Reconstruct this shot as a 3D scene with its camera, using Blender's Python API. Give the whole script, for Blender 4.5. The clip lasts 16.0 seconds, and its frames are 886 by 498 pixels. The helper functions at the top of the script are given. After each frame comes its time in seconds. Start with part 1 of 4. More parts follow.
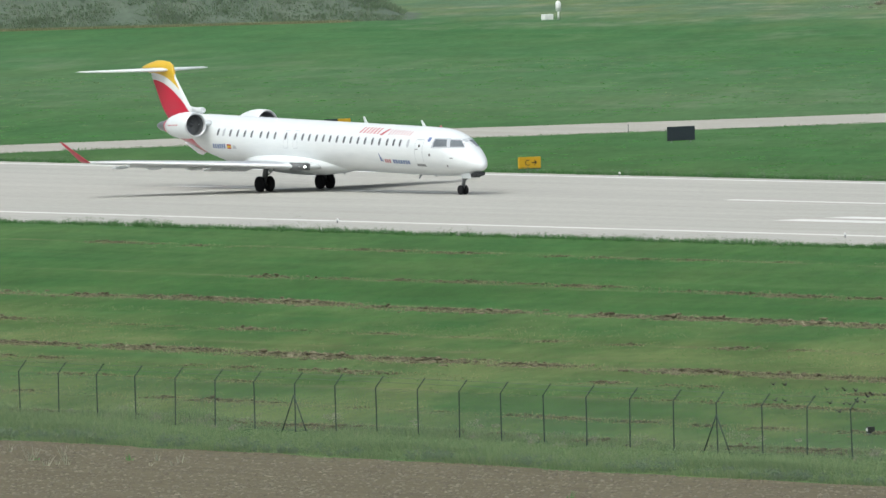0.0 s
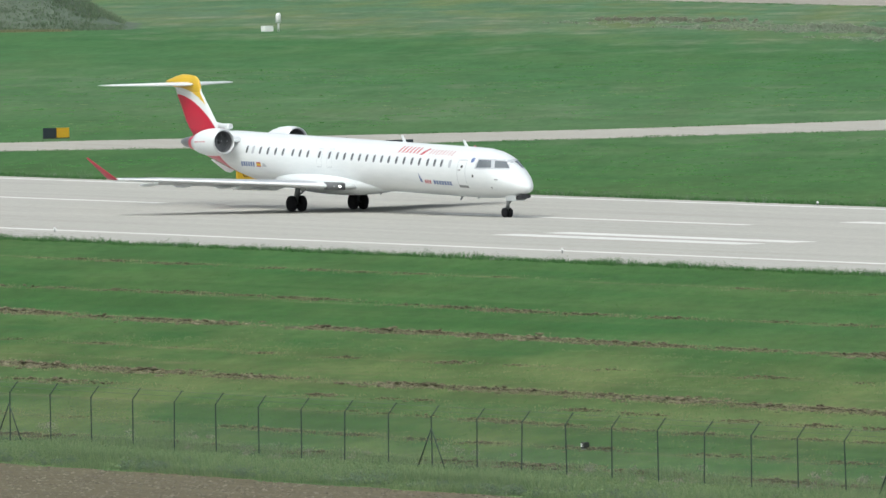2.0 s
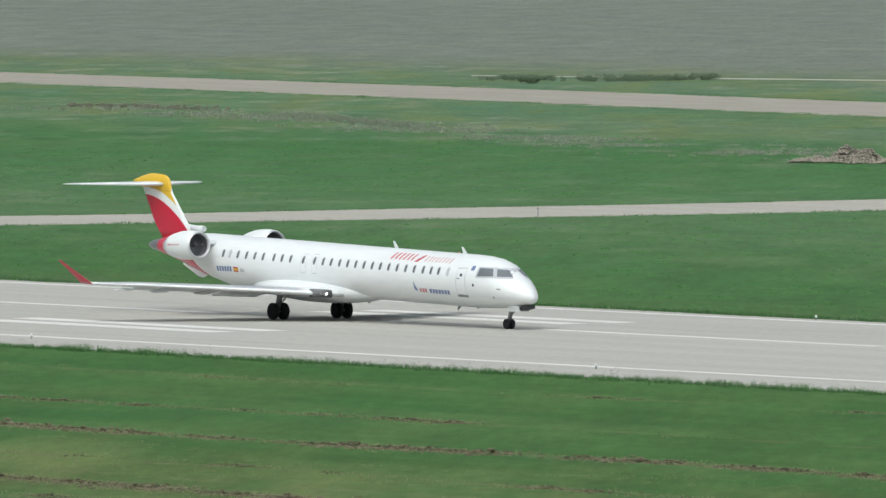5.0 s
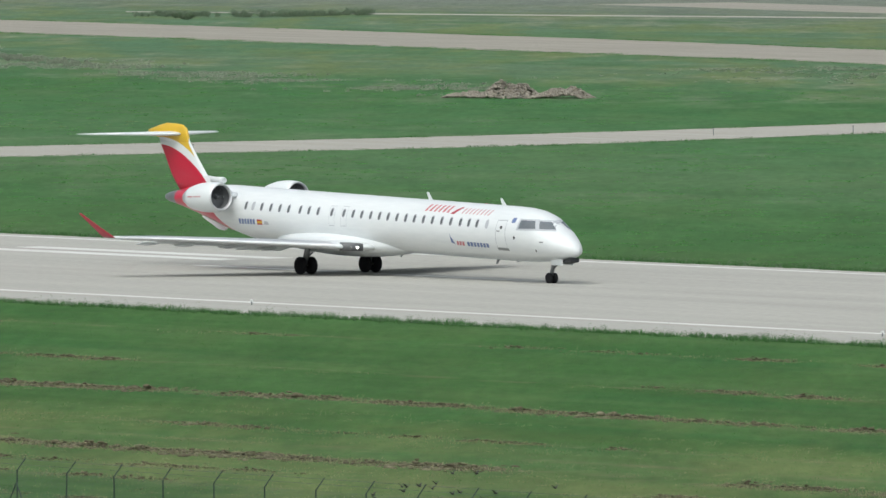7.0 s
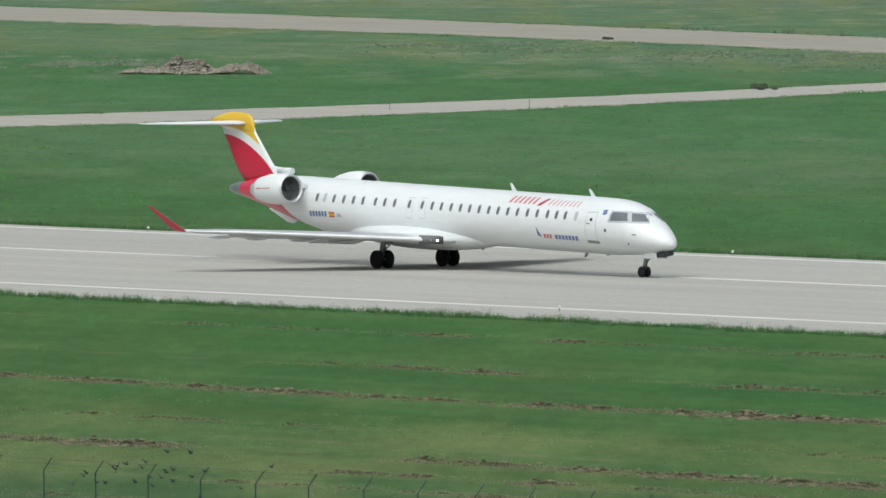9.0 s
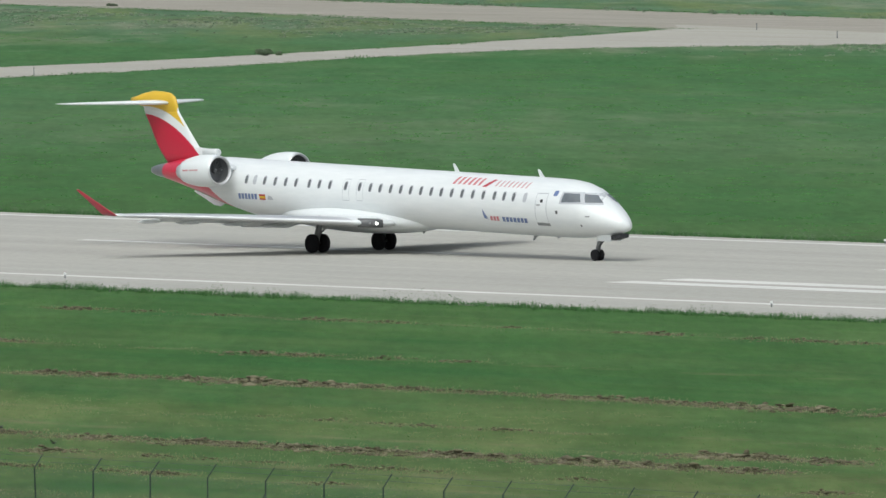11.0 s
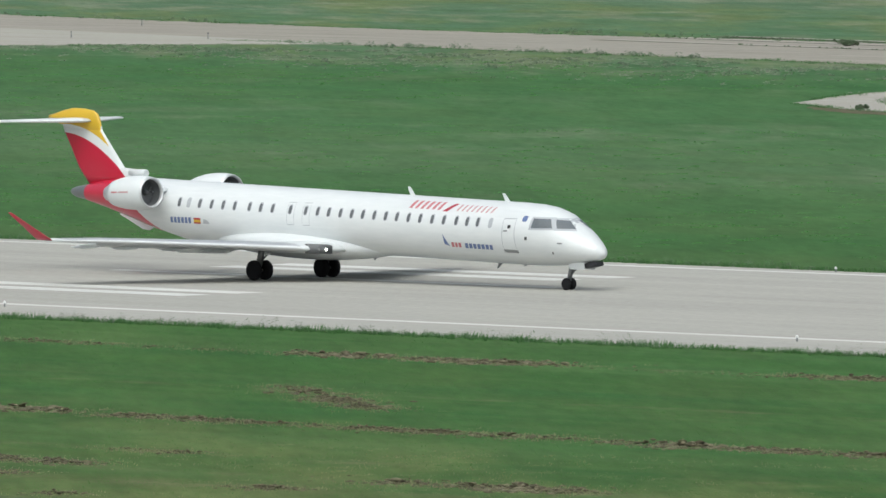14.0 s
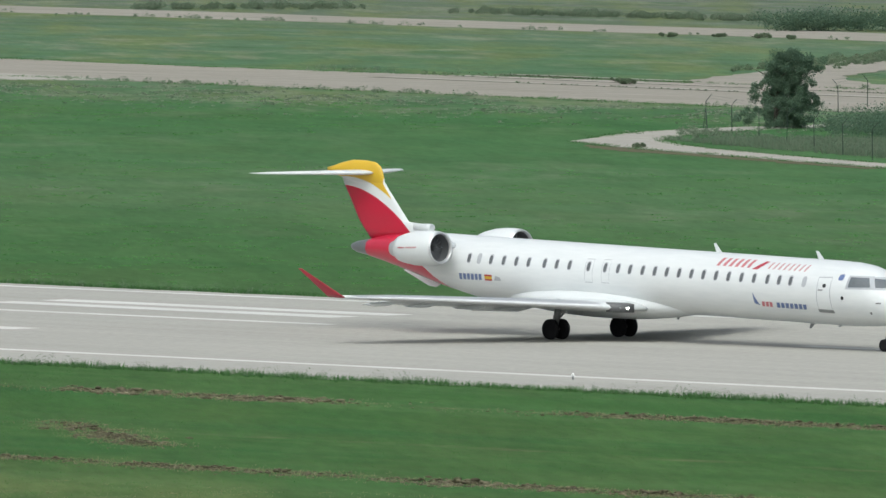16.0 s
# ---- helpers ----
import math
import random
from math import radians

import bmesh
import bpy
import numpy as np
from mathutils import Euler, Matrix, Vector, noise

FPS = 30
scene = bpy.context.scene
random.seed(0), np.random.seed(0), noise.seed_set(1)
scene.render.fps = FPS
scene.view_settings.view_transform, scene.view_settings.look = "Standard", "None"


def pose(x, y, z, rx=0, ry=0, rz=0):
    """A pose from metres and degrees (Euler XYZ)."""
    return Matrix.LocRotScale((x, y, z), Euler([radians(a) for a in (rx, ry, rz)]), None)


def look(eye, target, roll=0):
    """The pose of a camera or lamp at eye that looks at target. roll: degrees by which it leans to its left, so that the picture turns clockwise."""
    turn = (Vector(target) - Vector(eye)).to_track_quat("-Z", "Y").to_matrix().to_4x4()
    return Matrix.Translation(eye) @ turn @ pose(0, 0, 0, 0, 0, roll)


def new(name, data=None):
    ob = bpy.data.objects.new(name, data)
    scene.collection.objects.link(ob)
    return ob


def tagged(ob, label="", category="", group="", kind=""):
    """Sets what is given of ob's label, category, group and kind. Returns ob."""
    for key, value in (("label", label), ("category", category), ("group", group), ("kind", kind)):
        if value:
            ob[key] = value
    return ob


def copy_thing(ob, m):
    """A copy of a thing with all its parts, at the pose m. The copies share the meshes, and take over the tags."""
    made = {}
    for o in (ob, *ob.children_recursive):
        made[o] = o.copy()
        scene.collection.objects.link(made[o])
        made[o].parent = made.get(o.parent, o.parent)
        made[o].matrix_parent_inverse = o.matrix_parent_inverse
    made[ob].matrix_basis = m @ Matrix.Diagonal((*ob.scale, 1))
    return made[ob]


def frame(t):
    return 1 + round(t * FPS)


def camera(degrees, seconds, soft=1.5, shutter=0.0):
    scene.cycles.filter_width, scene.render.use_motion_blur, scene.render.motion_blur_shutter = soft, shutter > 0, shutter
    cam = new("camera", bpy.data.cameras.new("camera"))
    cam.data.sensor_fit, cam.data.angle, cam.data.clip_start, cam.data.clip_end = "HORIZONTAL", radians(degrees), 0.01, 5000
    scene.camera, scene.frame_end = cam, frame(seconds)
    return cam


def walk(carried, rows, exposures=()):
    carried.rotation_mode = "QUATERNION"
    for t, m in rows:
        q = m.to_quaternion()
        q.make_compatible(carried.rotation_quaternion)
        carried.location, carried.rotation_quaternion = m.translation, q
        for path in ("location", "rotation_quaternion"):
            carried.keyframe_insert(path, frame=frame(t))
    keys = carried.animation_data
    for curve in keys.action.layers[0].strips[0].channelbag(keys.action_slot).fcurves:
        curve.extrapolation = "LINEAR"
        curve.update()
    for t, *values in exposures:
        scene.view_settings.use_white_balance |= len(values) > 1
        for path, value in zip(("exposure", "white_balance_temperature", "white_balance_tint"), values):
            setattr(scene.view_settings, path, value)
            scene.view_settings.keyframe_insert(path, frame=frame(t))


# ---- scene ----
FOV = 3.3685
EYE = (0.0, -457.18, 27.75)
AIMS = [
    (0.00, -58.0567, 2.0455, 1.510),
    (0.50, -57.9663, 1.9574, 0.917),
    (1.00, -57.9049, 1.8162, 0.829),
    (1.50, -57.4245, 1.9137, 1.194),
    (2.00, -56.9795, 2.0207, 0.754),
    (2.50, -56.5135, 2.0789, 0.824),
    (2.80, -56.7826, 2.0206, 0.632),
    (3.00, -56.5602, 2.0124, 0.741),
    (3.50, -56.2636, 2.0484, 0.894),
    (4.00, -56.0840, 2.0510, 0.705),
    (4.40, -55.7371, 1.7108, 0.498),
    (4.50, -55.6623, 1.6812, 0.341),
    (5.00, -54.9605, 1.7006, -0.068),
    (5.20, -54.7845, 1.7968, -0.043),
    (5.72, -54.4592, 1.8340, -0.024),
    (6.25, -54.1389, 1.8821, 0.018),
    (6.78, -53.8117, 1.9304, 0.059),
    (7.30, -53.4688, 1.9559, 0.078),
    (7.50, -53.5198, 1.9579, -0.121),
    (8.00, -53.2787, 1.9895, 0.156),
    (8.50, -53.0894, 2.0047, 0.407),
    (9.00, -52.4200, 2.0419, 0.242),
    (9.20, -52.2906, 2.0315, 0.163),
    (9.72, -51.8303, 2.0633, 0.213),
    (10.25, -51.3031, 2.1082, 0.323),
    (10.78, -50.7676, 2.1536, 0.434),
    (11.30, -50.2909, 2.1839, 0.484),
    (11.50, -50.1572, 2.0709, 0.254),
    (12.00, -49.2960, 2.0208, 0.403),
    (12.50, -48.9161, 2.1203, 0.479),
    (13.00, -48.3681, 2.1408, 0.410),
    (13.50, -48.0585, 2.1464, 0.321),
    (14.00, -47.6221, 2.2024, 0.213),
    (14.50, -46.8545, 2.1675, 0.229),
    (15.00, -47.3607, 2.0501, 0.372),
    (15.50, -47.2005, 2.0281, 0.197),
    (16.00, -46.7710, 2.0626, -0.078),
]
ROLLOUT = [(0.0, -749.37), (2.0, -715.33), (4.0, -681.34), (6.0, -647.37), (8.0, -613.39), (10.0, -579.38), (12.0, -545.32), (14.0, -511.18), (16.0, -476.93)]


def aim(az, down, roll):
    a, d = radians(az), radians(down)
    way = Vector((math.sin(a) * math.cos(d), math.cos(a) * math.cos(d), -math.sin(d)))
    return look(EYE, Vector(EYE) + way * 800.0, -roll)


cam = camera(FOV, 16.0, soft=1.5)
walk(cam, [(t, aim(az, down, roll)) for t, az, down, roll in AIMS], exposures=[(0.0, 0.3, 6270, 3.6), (1.5, 0.3, 6270, 3.6), (4.0, 0.23, 6270, 3.6), (5.0, 0.11, 6270, 3.6), (7.5, 0.07, 6270, 3.6), (9.0, 0.02, 6270, 3.6), (16.0, 0.04, 6270, 3.6)])

# ---- light: bright overcast ----
world = bpy.data.worlds.new("overcast_sky")
scene.world = world
world.use_nodes = True
wn = world.node_tree
wn.nodes.clear()
sky = wn.nodes.new("ShaderNodeTexSky")
sky.sky_type, sky.sun_disc = "NISHITA", False
sky.sun_elevation, sky.sun_rotation = radians(58), radians(150)
sky.air_density, sky.dust_density, sky.ozone_density = 1.0, 6.0, 1.0
hsv = wn.nodes.new("ShaderNodeHueSaturation")
hsv.inputs["Saturation"].default_value = 0.5
bg = wn.nodes.new("ShaderNodeBackground")
bg.inputs["Strength"].default_value = 0.145
wo = wn.nodes.new("ShaderNodeOutputWorld")
wn.links.new(sky.outputs[0], hsv.inputs["Color"])
wn.links.new(hsv.outputs[0], bg.inputs[0])
wn.links.new(bg.outputs[0], wo.inputs[0])
sun = new("sun", bpy.data.lights.new("sun", "SUN"))
sun.data.energy, sun.data.angle, sun.data.color = 0.9, radians(95), (1.0, 0.985, 0.95)
sun.matrix_world = look((30, -60, 90), (0, 0, 0))


# ---- materials ----
class Nodes:
    """A small writer of node materials."""

    def __init__(self, name):
        self.m = bpy.data.materials.new(name)
        self.m.use_nodes = True
        self.t = self.m.node_tree
        self.b = self.t.nodes["Principled BSDF"]

    def n(self, kind, **inputs):
        node = self.t.nodes.new("ShaderNode" + kind)
        for k, v in inputs.items():
            self.put(node, k.replace("_", " "), v)
        return node

    def put(self, node, key, v):
        sock = node.inputs[int(key[1:])] if key[0] == "i" and key[1:].isdigit() else node.inputs[key]
        if isinstance(v, bpy.types.NodeSocket):
            self.t.links.new(v, sock)
        else:
            sock.default_value = v

    def math(self, op, a, b=0.0):
        node = self.n("Math", i0=a, i1=b)
        node.operation = op
        return node.outputs[0]

    def coords(self, scale=(1, 1, 1), loc=(0, 0, 0)):
        tc = self.n("TexCoord")
        mp = self.n("Mapping", Vector=tc.outputs["Object"])
        mp.inputs["Scale"].default_value, mp.inputs["Location"].default_value = scale, loc
        return mp.outputs[0]

    def lay(self, along, across, loc=(0, 0, 0)):
        """Coordinates for patches of that length and width, laid over by the north-west wind."""
        tc = self.n("TexCoord")
        mp = self.n("Mapping", Vector=tc.outputs["Object"])
        mp.vector_type = "TEXTURE"
        mp.inputs["Scale"].default_value, mp.inputs["Location"].default_value = (along, across, 1), loc
        mp.inputs["Rotation"].default_value = (0, 0, radians(142))
        return mp.outputs[0]

    def noise(self, vec, scale=1.0, detail=4.0, rough=0.6):
        return self.n("TexNoise", Vector=vec, Scale=scale, Detail=detail, Roughness=rough).outputs["Fac"]

    def ramp(self, fac, stops):
        r = self.n("ValToRGB", Fac=fac)
        e = r.color_ramp.elements
        while len(e) < len(stops):
            e.new(0.5)
        for el, (p, c) in zip(e, stops):
            el.position = p
            el.color = (*c, 1) if len(c) == 3 else c
        return r.outputs[0]

    def mix(self, fac, a, b, blend="MIX"):
        x = self.n("Mix")
        x.data_type, x.blend_type = "RGBA", blend
        for i, v in ((0, fac), (6, a), (7, b)):
            if isinstance(v, bpy.types.NodeSocket):
                self.t.links.new(v, x.inputs[i])
            else:
                x.inputs[i].default_value = v if i == 0 else (*v, 1)
        return x.outputs[2]

    def bump(self, h, strength=0.3, dist=0.05):
        self.put(self.b, "Normal", self.n("Bump", Strength=strength, Distance=dist, Height=h).outputs[0])

    def done(self, color=None, rough=0.6, metal=0.0):
        if rough >= 0.8:
            self.put(self.b, "Specular IOR Level", 0.08)
        if color is not None:
            self.put(self.b, "Base Color", color if isinstance(color, bpy.types.NodeSocket) else (*color, 1))
        self.put(self.b, "Roughness", rough)
        self.put(self.b, "Metallic", metal)
        return self.m


def simple(name, color, rough=0.5, metal=0.0, vary=0.15, scale=3.0, bump=0.0):
    """A plain surface with fine grain and broad soiling."""
    k = Nodes(name)
    v = k.coords()
    f = k.math("ADD", k.math("MULTIPLY", k.noise(v, scale * 6), 0.5), k.math("MULTIPLY", k.noise(v, scale * 0.4), 0.5))
    dark = tuple(c * (1 - vary) for c in color)
    light = tuple(min(1, c * (1 + vary)) for c in color)
    if bump:
        k.bump(k.noise(v, scale * 8), bump, 0.02)
    return k.done(k.ramp(f, [(0.3, dark), (0.7, light)]), rough, metal)


def island(name, colors, rough=0.8, thin=False):
    """For joined small pieces: each takes a tone of its own."""
    k = Nodes(name)
    r = k.n("NewGeometry").outputs["Random Per Island"]
    c = k.ramp(r, [(i / (len(colors) - 1), c) for i, c in enumerate(colors)])
    g = k.noise(k.coords(), 4.0)
    col = k.mix(k.math("MULTIPLY", g, 0.5), c, tuple(x * 0.7 for x in colors[0]))
    m = k.done(col, rough)
    if thin:
        # light passes through blades and leaves
        out = k.t.nodes["Material Output"]
        tr = k.n("BsdfTranslucent", Color=col)
        mx = k.n("MixShader", Fac=0.5)
        k.t.links.new(k.b.outputs[0], mx.inputs[1])
        k.t.links.new(tr.outputs[0], mx.inputs[2])
        k.t.links.new(mx.outputs[0], out.inputs[0])
    return m


def grass_ground():
    k = Nodes("grass_ground")
    tc = k.n("TexCoord").outputs["Object"]
    sep = k.n("SeparateXYZ", Vector=tc)
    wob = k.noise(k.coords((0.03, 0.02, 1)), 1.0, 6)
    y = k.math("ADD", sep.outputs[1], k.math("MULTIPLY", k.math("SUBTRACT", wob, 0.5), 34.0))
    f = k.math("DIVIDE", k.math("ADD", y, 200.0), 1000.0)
    # past y 268: drier grass, also paled and greyed with painted distance haze
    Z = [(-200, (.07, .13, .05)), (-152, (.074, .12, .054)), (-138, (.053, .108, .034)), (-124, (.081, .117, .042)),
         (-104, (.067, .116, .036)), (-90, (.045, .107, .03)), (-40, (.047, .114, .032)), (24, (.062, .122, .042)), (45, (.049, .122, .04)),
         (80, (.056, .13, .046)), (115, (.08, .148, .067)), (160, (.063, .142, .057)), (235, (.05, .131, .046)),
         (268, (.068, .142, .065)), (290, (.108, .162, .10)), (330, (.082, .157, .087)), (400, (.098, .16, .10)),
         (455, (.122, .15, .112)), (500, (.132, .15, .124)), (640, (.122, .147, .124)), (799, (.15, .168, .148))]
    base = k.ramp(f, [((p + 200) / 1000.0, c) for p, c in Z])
    # mowing streaks along the runway, dry swathes, patches
    streak = k.noise(k.coords((0.012, 0.13, 1)), 1.0, 5, 0.62)
    zone = k.ramp(f, [(0.0, (1,) * 3), (0.16, (1,) * 3), (0.2, (.45,) * 3), (0.47, (.4,) * 3), (0.5, (.8,) * 3), (1.0, (.8,) * 3)])
    base = k.mix(k.math("MULTIPLY", k.ramp(streak, [(0.42, (0, 0, 0)), (0.64, (0.6, 0.6, 0.6))]), zone), base, (.085, .15, .055))
    dark = k.noise(k.coords((0.02, 0.15, 1), (31, 7, 0)), 1.0, 5, 0.62)
    base = k.mix(k.math("MULTIPLY", k.ramp(dark, [(0.48, (0, 0, 0)), (0.7, (0.65, 0.65, 0.65))]), zone), base, (.03, .105, .03))
    dry = k.noise(k.lay(36, 9, (5, 90, 0)), 1.0, 5, 0.62)
    near = k.ramp(f, [(0.0, (.8,) * 3), (0.09, (.95,) * 3), (0.115, (.25,) * 3), (0.22, (.1,) * 3), (0.44, (.15,) * 3), (0.49, (.9,) * 3), (0.8, (.9,) * 3)])
    base = k.mix(k.math("MULTIPLY", k.ramp(dry, [(0.46, (0, 0, 0)), (0.62, (0.75, 0.75, 0.75))]), near), base, (.14, .173, .066))
    pale = k.noise(k.lay(18, 5, (70, 20, 0)), 1.0, 5, 0.6)
    patch = k.ramp(k.noise(k.coords((0.03, 0.02, 1), (11, 52, 0)), 1.0, 3), [(0.42, (0, 0, 0)), (0.6, (1, 1, 1))])
    pale = k.math("ADD", k.math("MULTIPLY", pale, 0.8), k.math("MULTIPLY", patch, 0.14))
    flower = k.ramp(f, [(0.0, (0,) * 3), (0.25, (.0,) * 3), (0.29, (.35,) * 3), (0.36, (.45,) * 3), (0.41, (.1,) * 3), (0.46, (.9,) * 3), (0.7, (1,) * 3)])
    base = k.mix(k.math("MULTIPLY", k.ramp(pale, [(0.49, (0, 0, 0)), (0.66, (0.75, 0.75, 0.75))]), flower), base, (.20, .22, .15))
    # fallow field beyond the far taxiway, dull grey-brown
    gx = k.math("DIVIDE", k.math("SUBTRACT", -1110.0, sep.outputs[0]), 150.0)
    gy = k.math("DIVIDE", k.math("SUBTRACT", y, 432.0), 70.0)
    fallow = k.math("MINIMUM", k.math("MAXIMUM", k.math("MINIMUM", gx, gy), 0.0), 0.82)
    furrow = k.noise(k.coords((.004, .05, 1), (8, 4, 0)), 1.0, 6, .65)
    base = k.mix(fallow, base, k.ramp(furrow, [(.25, (.145, .166, .142)), (.5, (.158, .176, .153)), (.75, (.176, .196, .164))]))
    # straw-coloured swathes left by the mower
    wav = k.math("ADD", sep.outputs[1], k.math("MULTIPLY", k.math("SUBTRACT", k.noise(k.coords((.05, .02, 1), (9, 3, 0)), 1.0, 3), .5), 5.0))
    swath = None
    for y0, wd in ((-87.6, 1.5), (-117.6, 2.2), (-104, 1.2), (-70.5, 1.0), (-132, 1.6), (-151, 2.0), (-111.8, 1.2), (-126, 1.6), (-48.5, .8), (-142, 1.5)):
        q = k.math("SUBTRACT", 1.0, k.math("DIVIDE", k.math("ABSOLUTE", k.math("SUBTRACT", wav, float(y0))), wd))
        swath = q if swath is None else k.math("MAXIMUM", swath, q)
    broken = k.ramp(k.noise(k.coords((.2, .2, 1), (2, 8, 0)), 1.0, 5, .65), [(.45, (0, 0, 0)), (.68, (.75, .75, .75))])
    base = k.mix(k.math("MULTIPLY", k.math("MAXIMUM", swath, 0.0), broken), base, (.17, .155, .09))
    soft = k.noise(k.lay(20, 5, (3, 44, 0)), 1.0, 5, 0.65)
    base = k.mix(0.34, base, k.ramp(soft, [(0.3, (.28, .28, .28)), (0.7, (.72, .72, .72))]), "OVERLAY")
    fine = k.noise(k.lay(4.5, 0.7), 1.0, 6, 0.7)
    base = k.mix(0.3, base, k.ramp(fine, [(0.3, (.25, .25, .25)), (0.7, (.78, .78, .78))]), "OVERLAY")
    k.bump(fine, 0.5, 0.3)
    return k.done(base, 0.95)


def concrete(name, tone, wear, scale=1.0):
    k = Nodes(name)
    n1 = k.noise(k.coords((0.02 * scale, 0.3 * scale, 1)), 1.0, 6, 0.65)
    n2 = k.noise(k.coords((2.2, 2.2, 1)), 1.0, 6, 0.7)
    n3 = k.noise(k.coords((0.06, 0.05, 1)), 1.0, 3)
    c = k.mix(k.ramp(n1, [(0.35, (0, 0, 0)), (0.7, (1, 1, 1))]), tone, wear)
    c = k.mix(k.math("MULTIPLY", n3, 0.35), c, tuple(x * 0.8 for x in tone))
    c = k.mix(0.3, c, k.ramp(n2, [(0.3, (.3,) * 3), (0.7, (.7,) * 3)]), "OVERLAY")
    k.bump(n2, 0.2, 0.02)
    return k.done(c, 0.88)


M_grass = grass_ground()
M_runway = concrete("runway_concrete", (.415, .407, .372), (.35, .342, .312))
M_taxi = concrete("taxiway_concrete", (.40, .385, .345), (.32, .305, .27), 2.0)
M_old = concrete("weathered_concrete", (.35, .33, .288), (.23, .212, .178), 2.5)
M_line = concrete("worn_white_marking", (.70, .70, .68), (.50, .50, .47), 6.0)
M_white = simple("white_aircraft_paint", (.685, .712, .722), 0.3, vary=0.03, scale=0.6)
M_red = simple("red_paint", (.38, .022, .045), 0.32, vary=0.08)
M_yellow = simple("yellow_paint", (.62, .40, .03), 0.38, vary=0.08)
M_blue = simple("blue_lettering", (.12, .17, .33), 0.4, vary=0.08)
M_pink = simple("faded_red_lettering", (.52, .30, .31), 0.4, vary=0.08)
M_word = simple("red_lettering", (.50, .17, .19), 0.4, vary=0.08)
M_metal = simple("bare_aluminium", (.66, .67, .68), 0.42, 0.7, vary=0.08)
M_grey = simple("grey_metal", (.25, .26, .27), 0.45, 0.6)
M_seam = simple("grey_seam", (.42, .44, .47), 0.5)
M_dark = simple("dark_recess", (.03, .032, .035), 0.6)
M_duct = simple("duct_lining", (.12, .125, .13), 0.5)
M_tyre = simple("tyre_rubber", (.018, .018, .02), 0.8)
M_glass = simple("dark_window_glass", (.13, .137, .145), 0.25, vary=0.2)
M_pane = simple("cockpit_glass", (.13, .145, .16), 0.08, vary=0.2)
M_post = simple("green_fence_steel", (.022, .042, .033), 0.6, 0.0)
M_wire = simple("fence_wire", (.10, .13, .115), 0.6, 0.3)
M_board = simple("dark_board", (.022, .03, .04), 0.6)
M_signy = simple("sign_yellow", (.62, .36, .02), 0.45)
M_black = simple("sign_black", (.015, .015, .015), 0.5)
M_offwhite = simple("white_enamel", (.78, .79, .78), 0.4)
M_stripe = simple("red_wall_panel", (.36, .05, .055), 0.6)
M_seams = concrete("soil_in_seams", (.12, .105, .08), (.075, .085, .05), 4.0)
M_earth = concrete("ploughed_earth", (.135, .12, .078), (.098, .086, .056), 3.0)
M_clod = island("torn_turf", [(0.12, 0.108, 0.07), (0.19, 0.172, 0.112), (0.085, 0.077, 0.054), (0.24, 0.222, 0.148), (0.105, 0.113, 0.062), (0.085, 0.072, 0.05)])
M_stone = island("field_stones", [(.17, .155, .12), (.11, .10, .075), (.23, .215, .165), (.10, .09, .065)])
M_rubble = island("rubble", [(0.257, 0.234, 0.195), (0.328, 0.296, 0.257), (0.218, 0.195, 0.156), (0.281, 0.257, 0.211)])
M_blade = island("grass_blades", [(0.098, 0.234, 0.078), (0.130, 0.267, 0.094), (0.085, 0.215, 0.075), (0.182, 0.260, 0.124)], thin=True)
M_lush = island("lush_tufts", [(.13, .33, .10), (.17, .37, .13), (.12, .31, .10), (.22, .36, .16)], thin=True)
M_mead = island("meadow_blades", [(0.084, 0.216, 0.061), (0.115, 0.243, 0.078), (0.074, 0.203, 0.061), (0.135, 0.243, 0.088)], thin=True)
M_tall = island("tall_pale_grass", [(.21, .31, .15), (.34, .43, .21), (.145, .24, .125), (.39, .44, .26), (.20, .31, .175)], thin=True)
M_hay = island("dry_grass", [(0.351, 0.338, 0.203), (0.243, 0.284, 0.135), (0.405, 0.378, 0.257)], thin=True)
M_pale = island("pale_dry_weeds", [(.36, .40, .31), (.31, .37, .27), (.42, .43, .35), (.29, .36, .26)], thin=True)
M_weed = island("dull_weeds", [(.18, .27, .16), (.21, .29, .18), (.25, .28, .20), (.16, .24, .15)], thin=True)
M_leaf = island("dark_foliage", [(0.12, 0.20, 0.135), (0.165, 0.25, 0.16), (0.13, 0.215, 0.16), (0.21, 0.285, 0.185)], thin=True)
M_brown = island("brown_weeds", [(.34, .33, .26), (.38, .36, .29), (.29, .33, .24), (.41, .40, .31)], thin=True)
M_scrub = island("grey_green_scrub", [(0.189, 0.275, 0.181), (0.217, 0.297, 0.196), (0.239, 0.290, 0.210), (0.275, 0.297, 0.217)], thin=True)
M_bark = simple("bark", (.085, .08, .065), 0.9)
glow = Nodes("lit_landing_lamp")
glow.put(glow.b, "Emission Color", (1, .97, .9, 1))
glow.put(glow.b, "Emission Strength", 6.0)
M_glow = glow.done((.9, .9, .88), 0.3)


# ---- mesh helpers ----
def mesh(name, verts, faces, mat, smooth=False):
    me = bpy.data.meshes.new(name)
    me.from_pydata([tuple(v) for v in verts], [], faces)
    me.materials.append(mat)
    if smooth:
        me.polygons.foreach_set("use_smooth", [True] * len(me.polygons))
    me.update()
    return me


def part(name, me, parent, label=""):
    ob = new(name, me)
    ob.parent = parent
    return tagged(ob, label) if label else ob


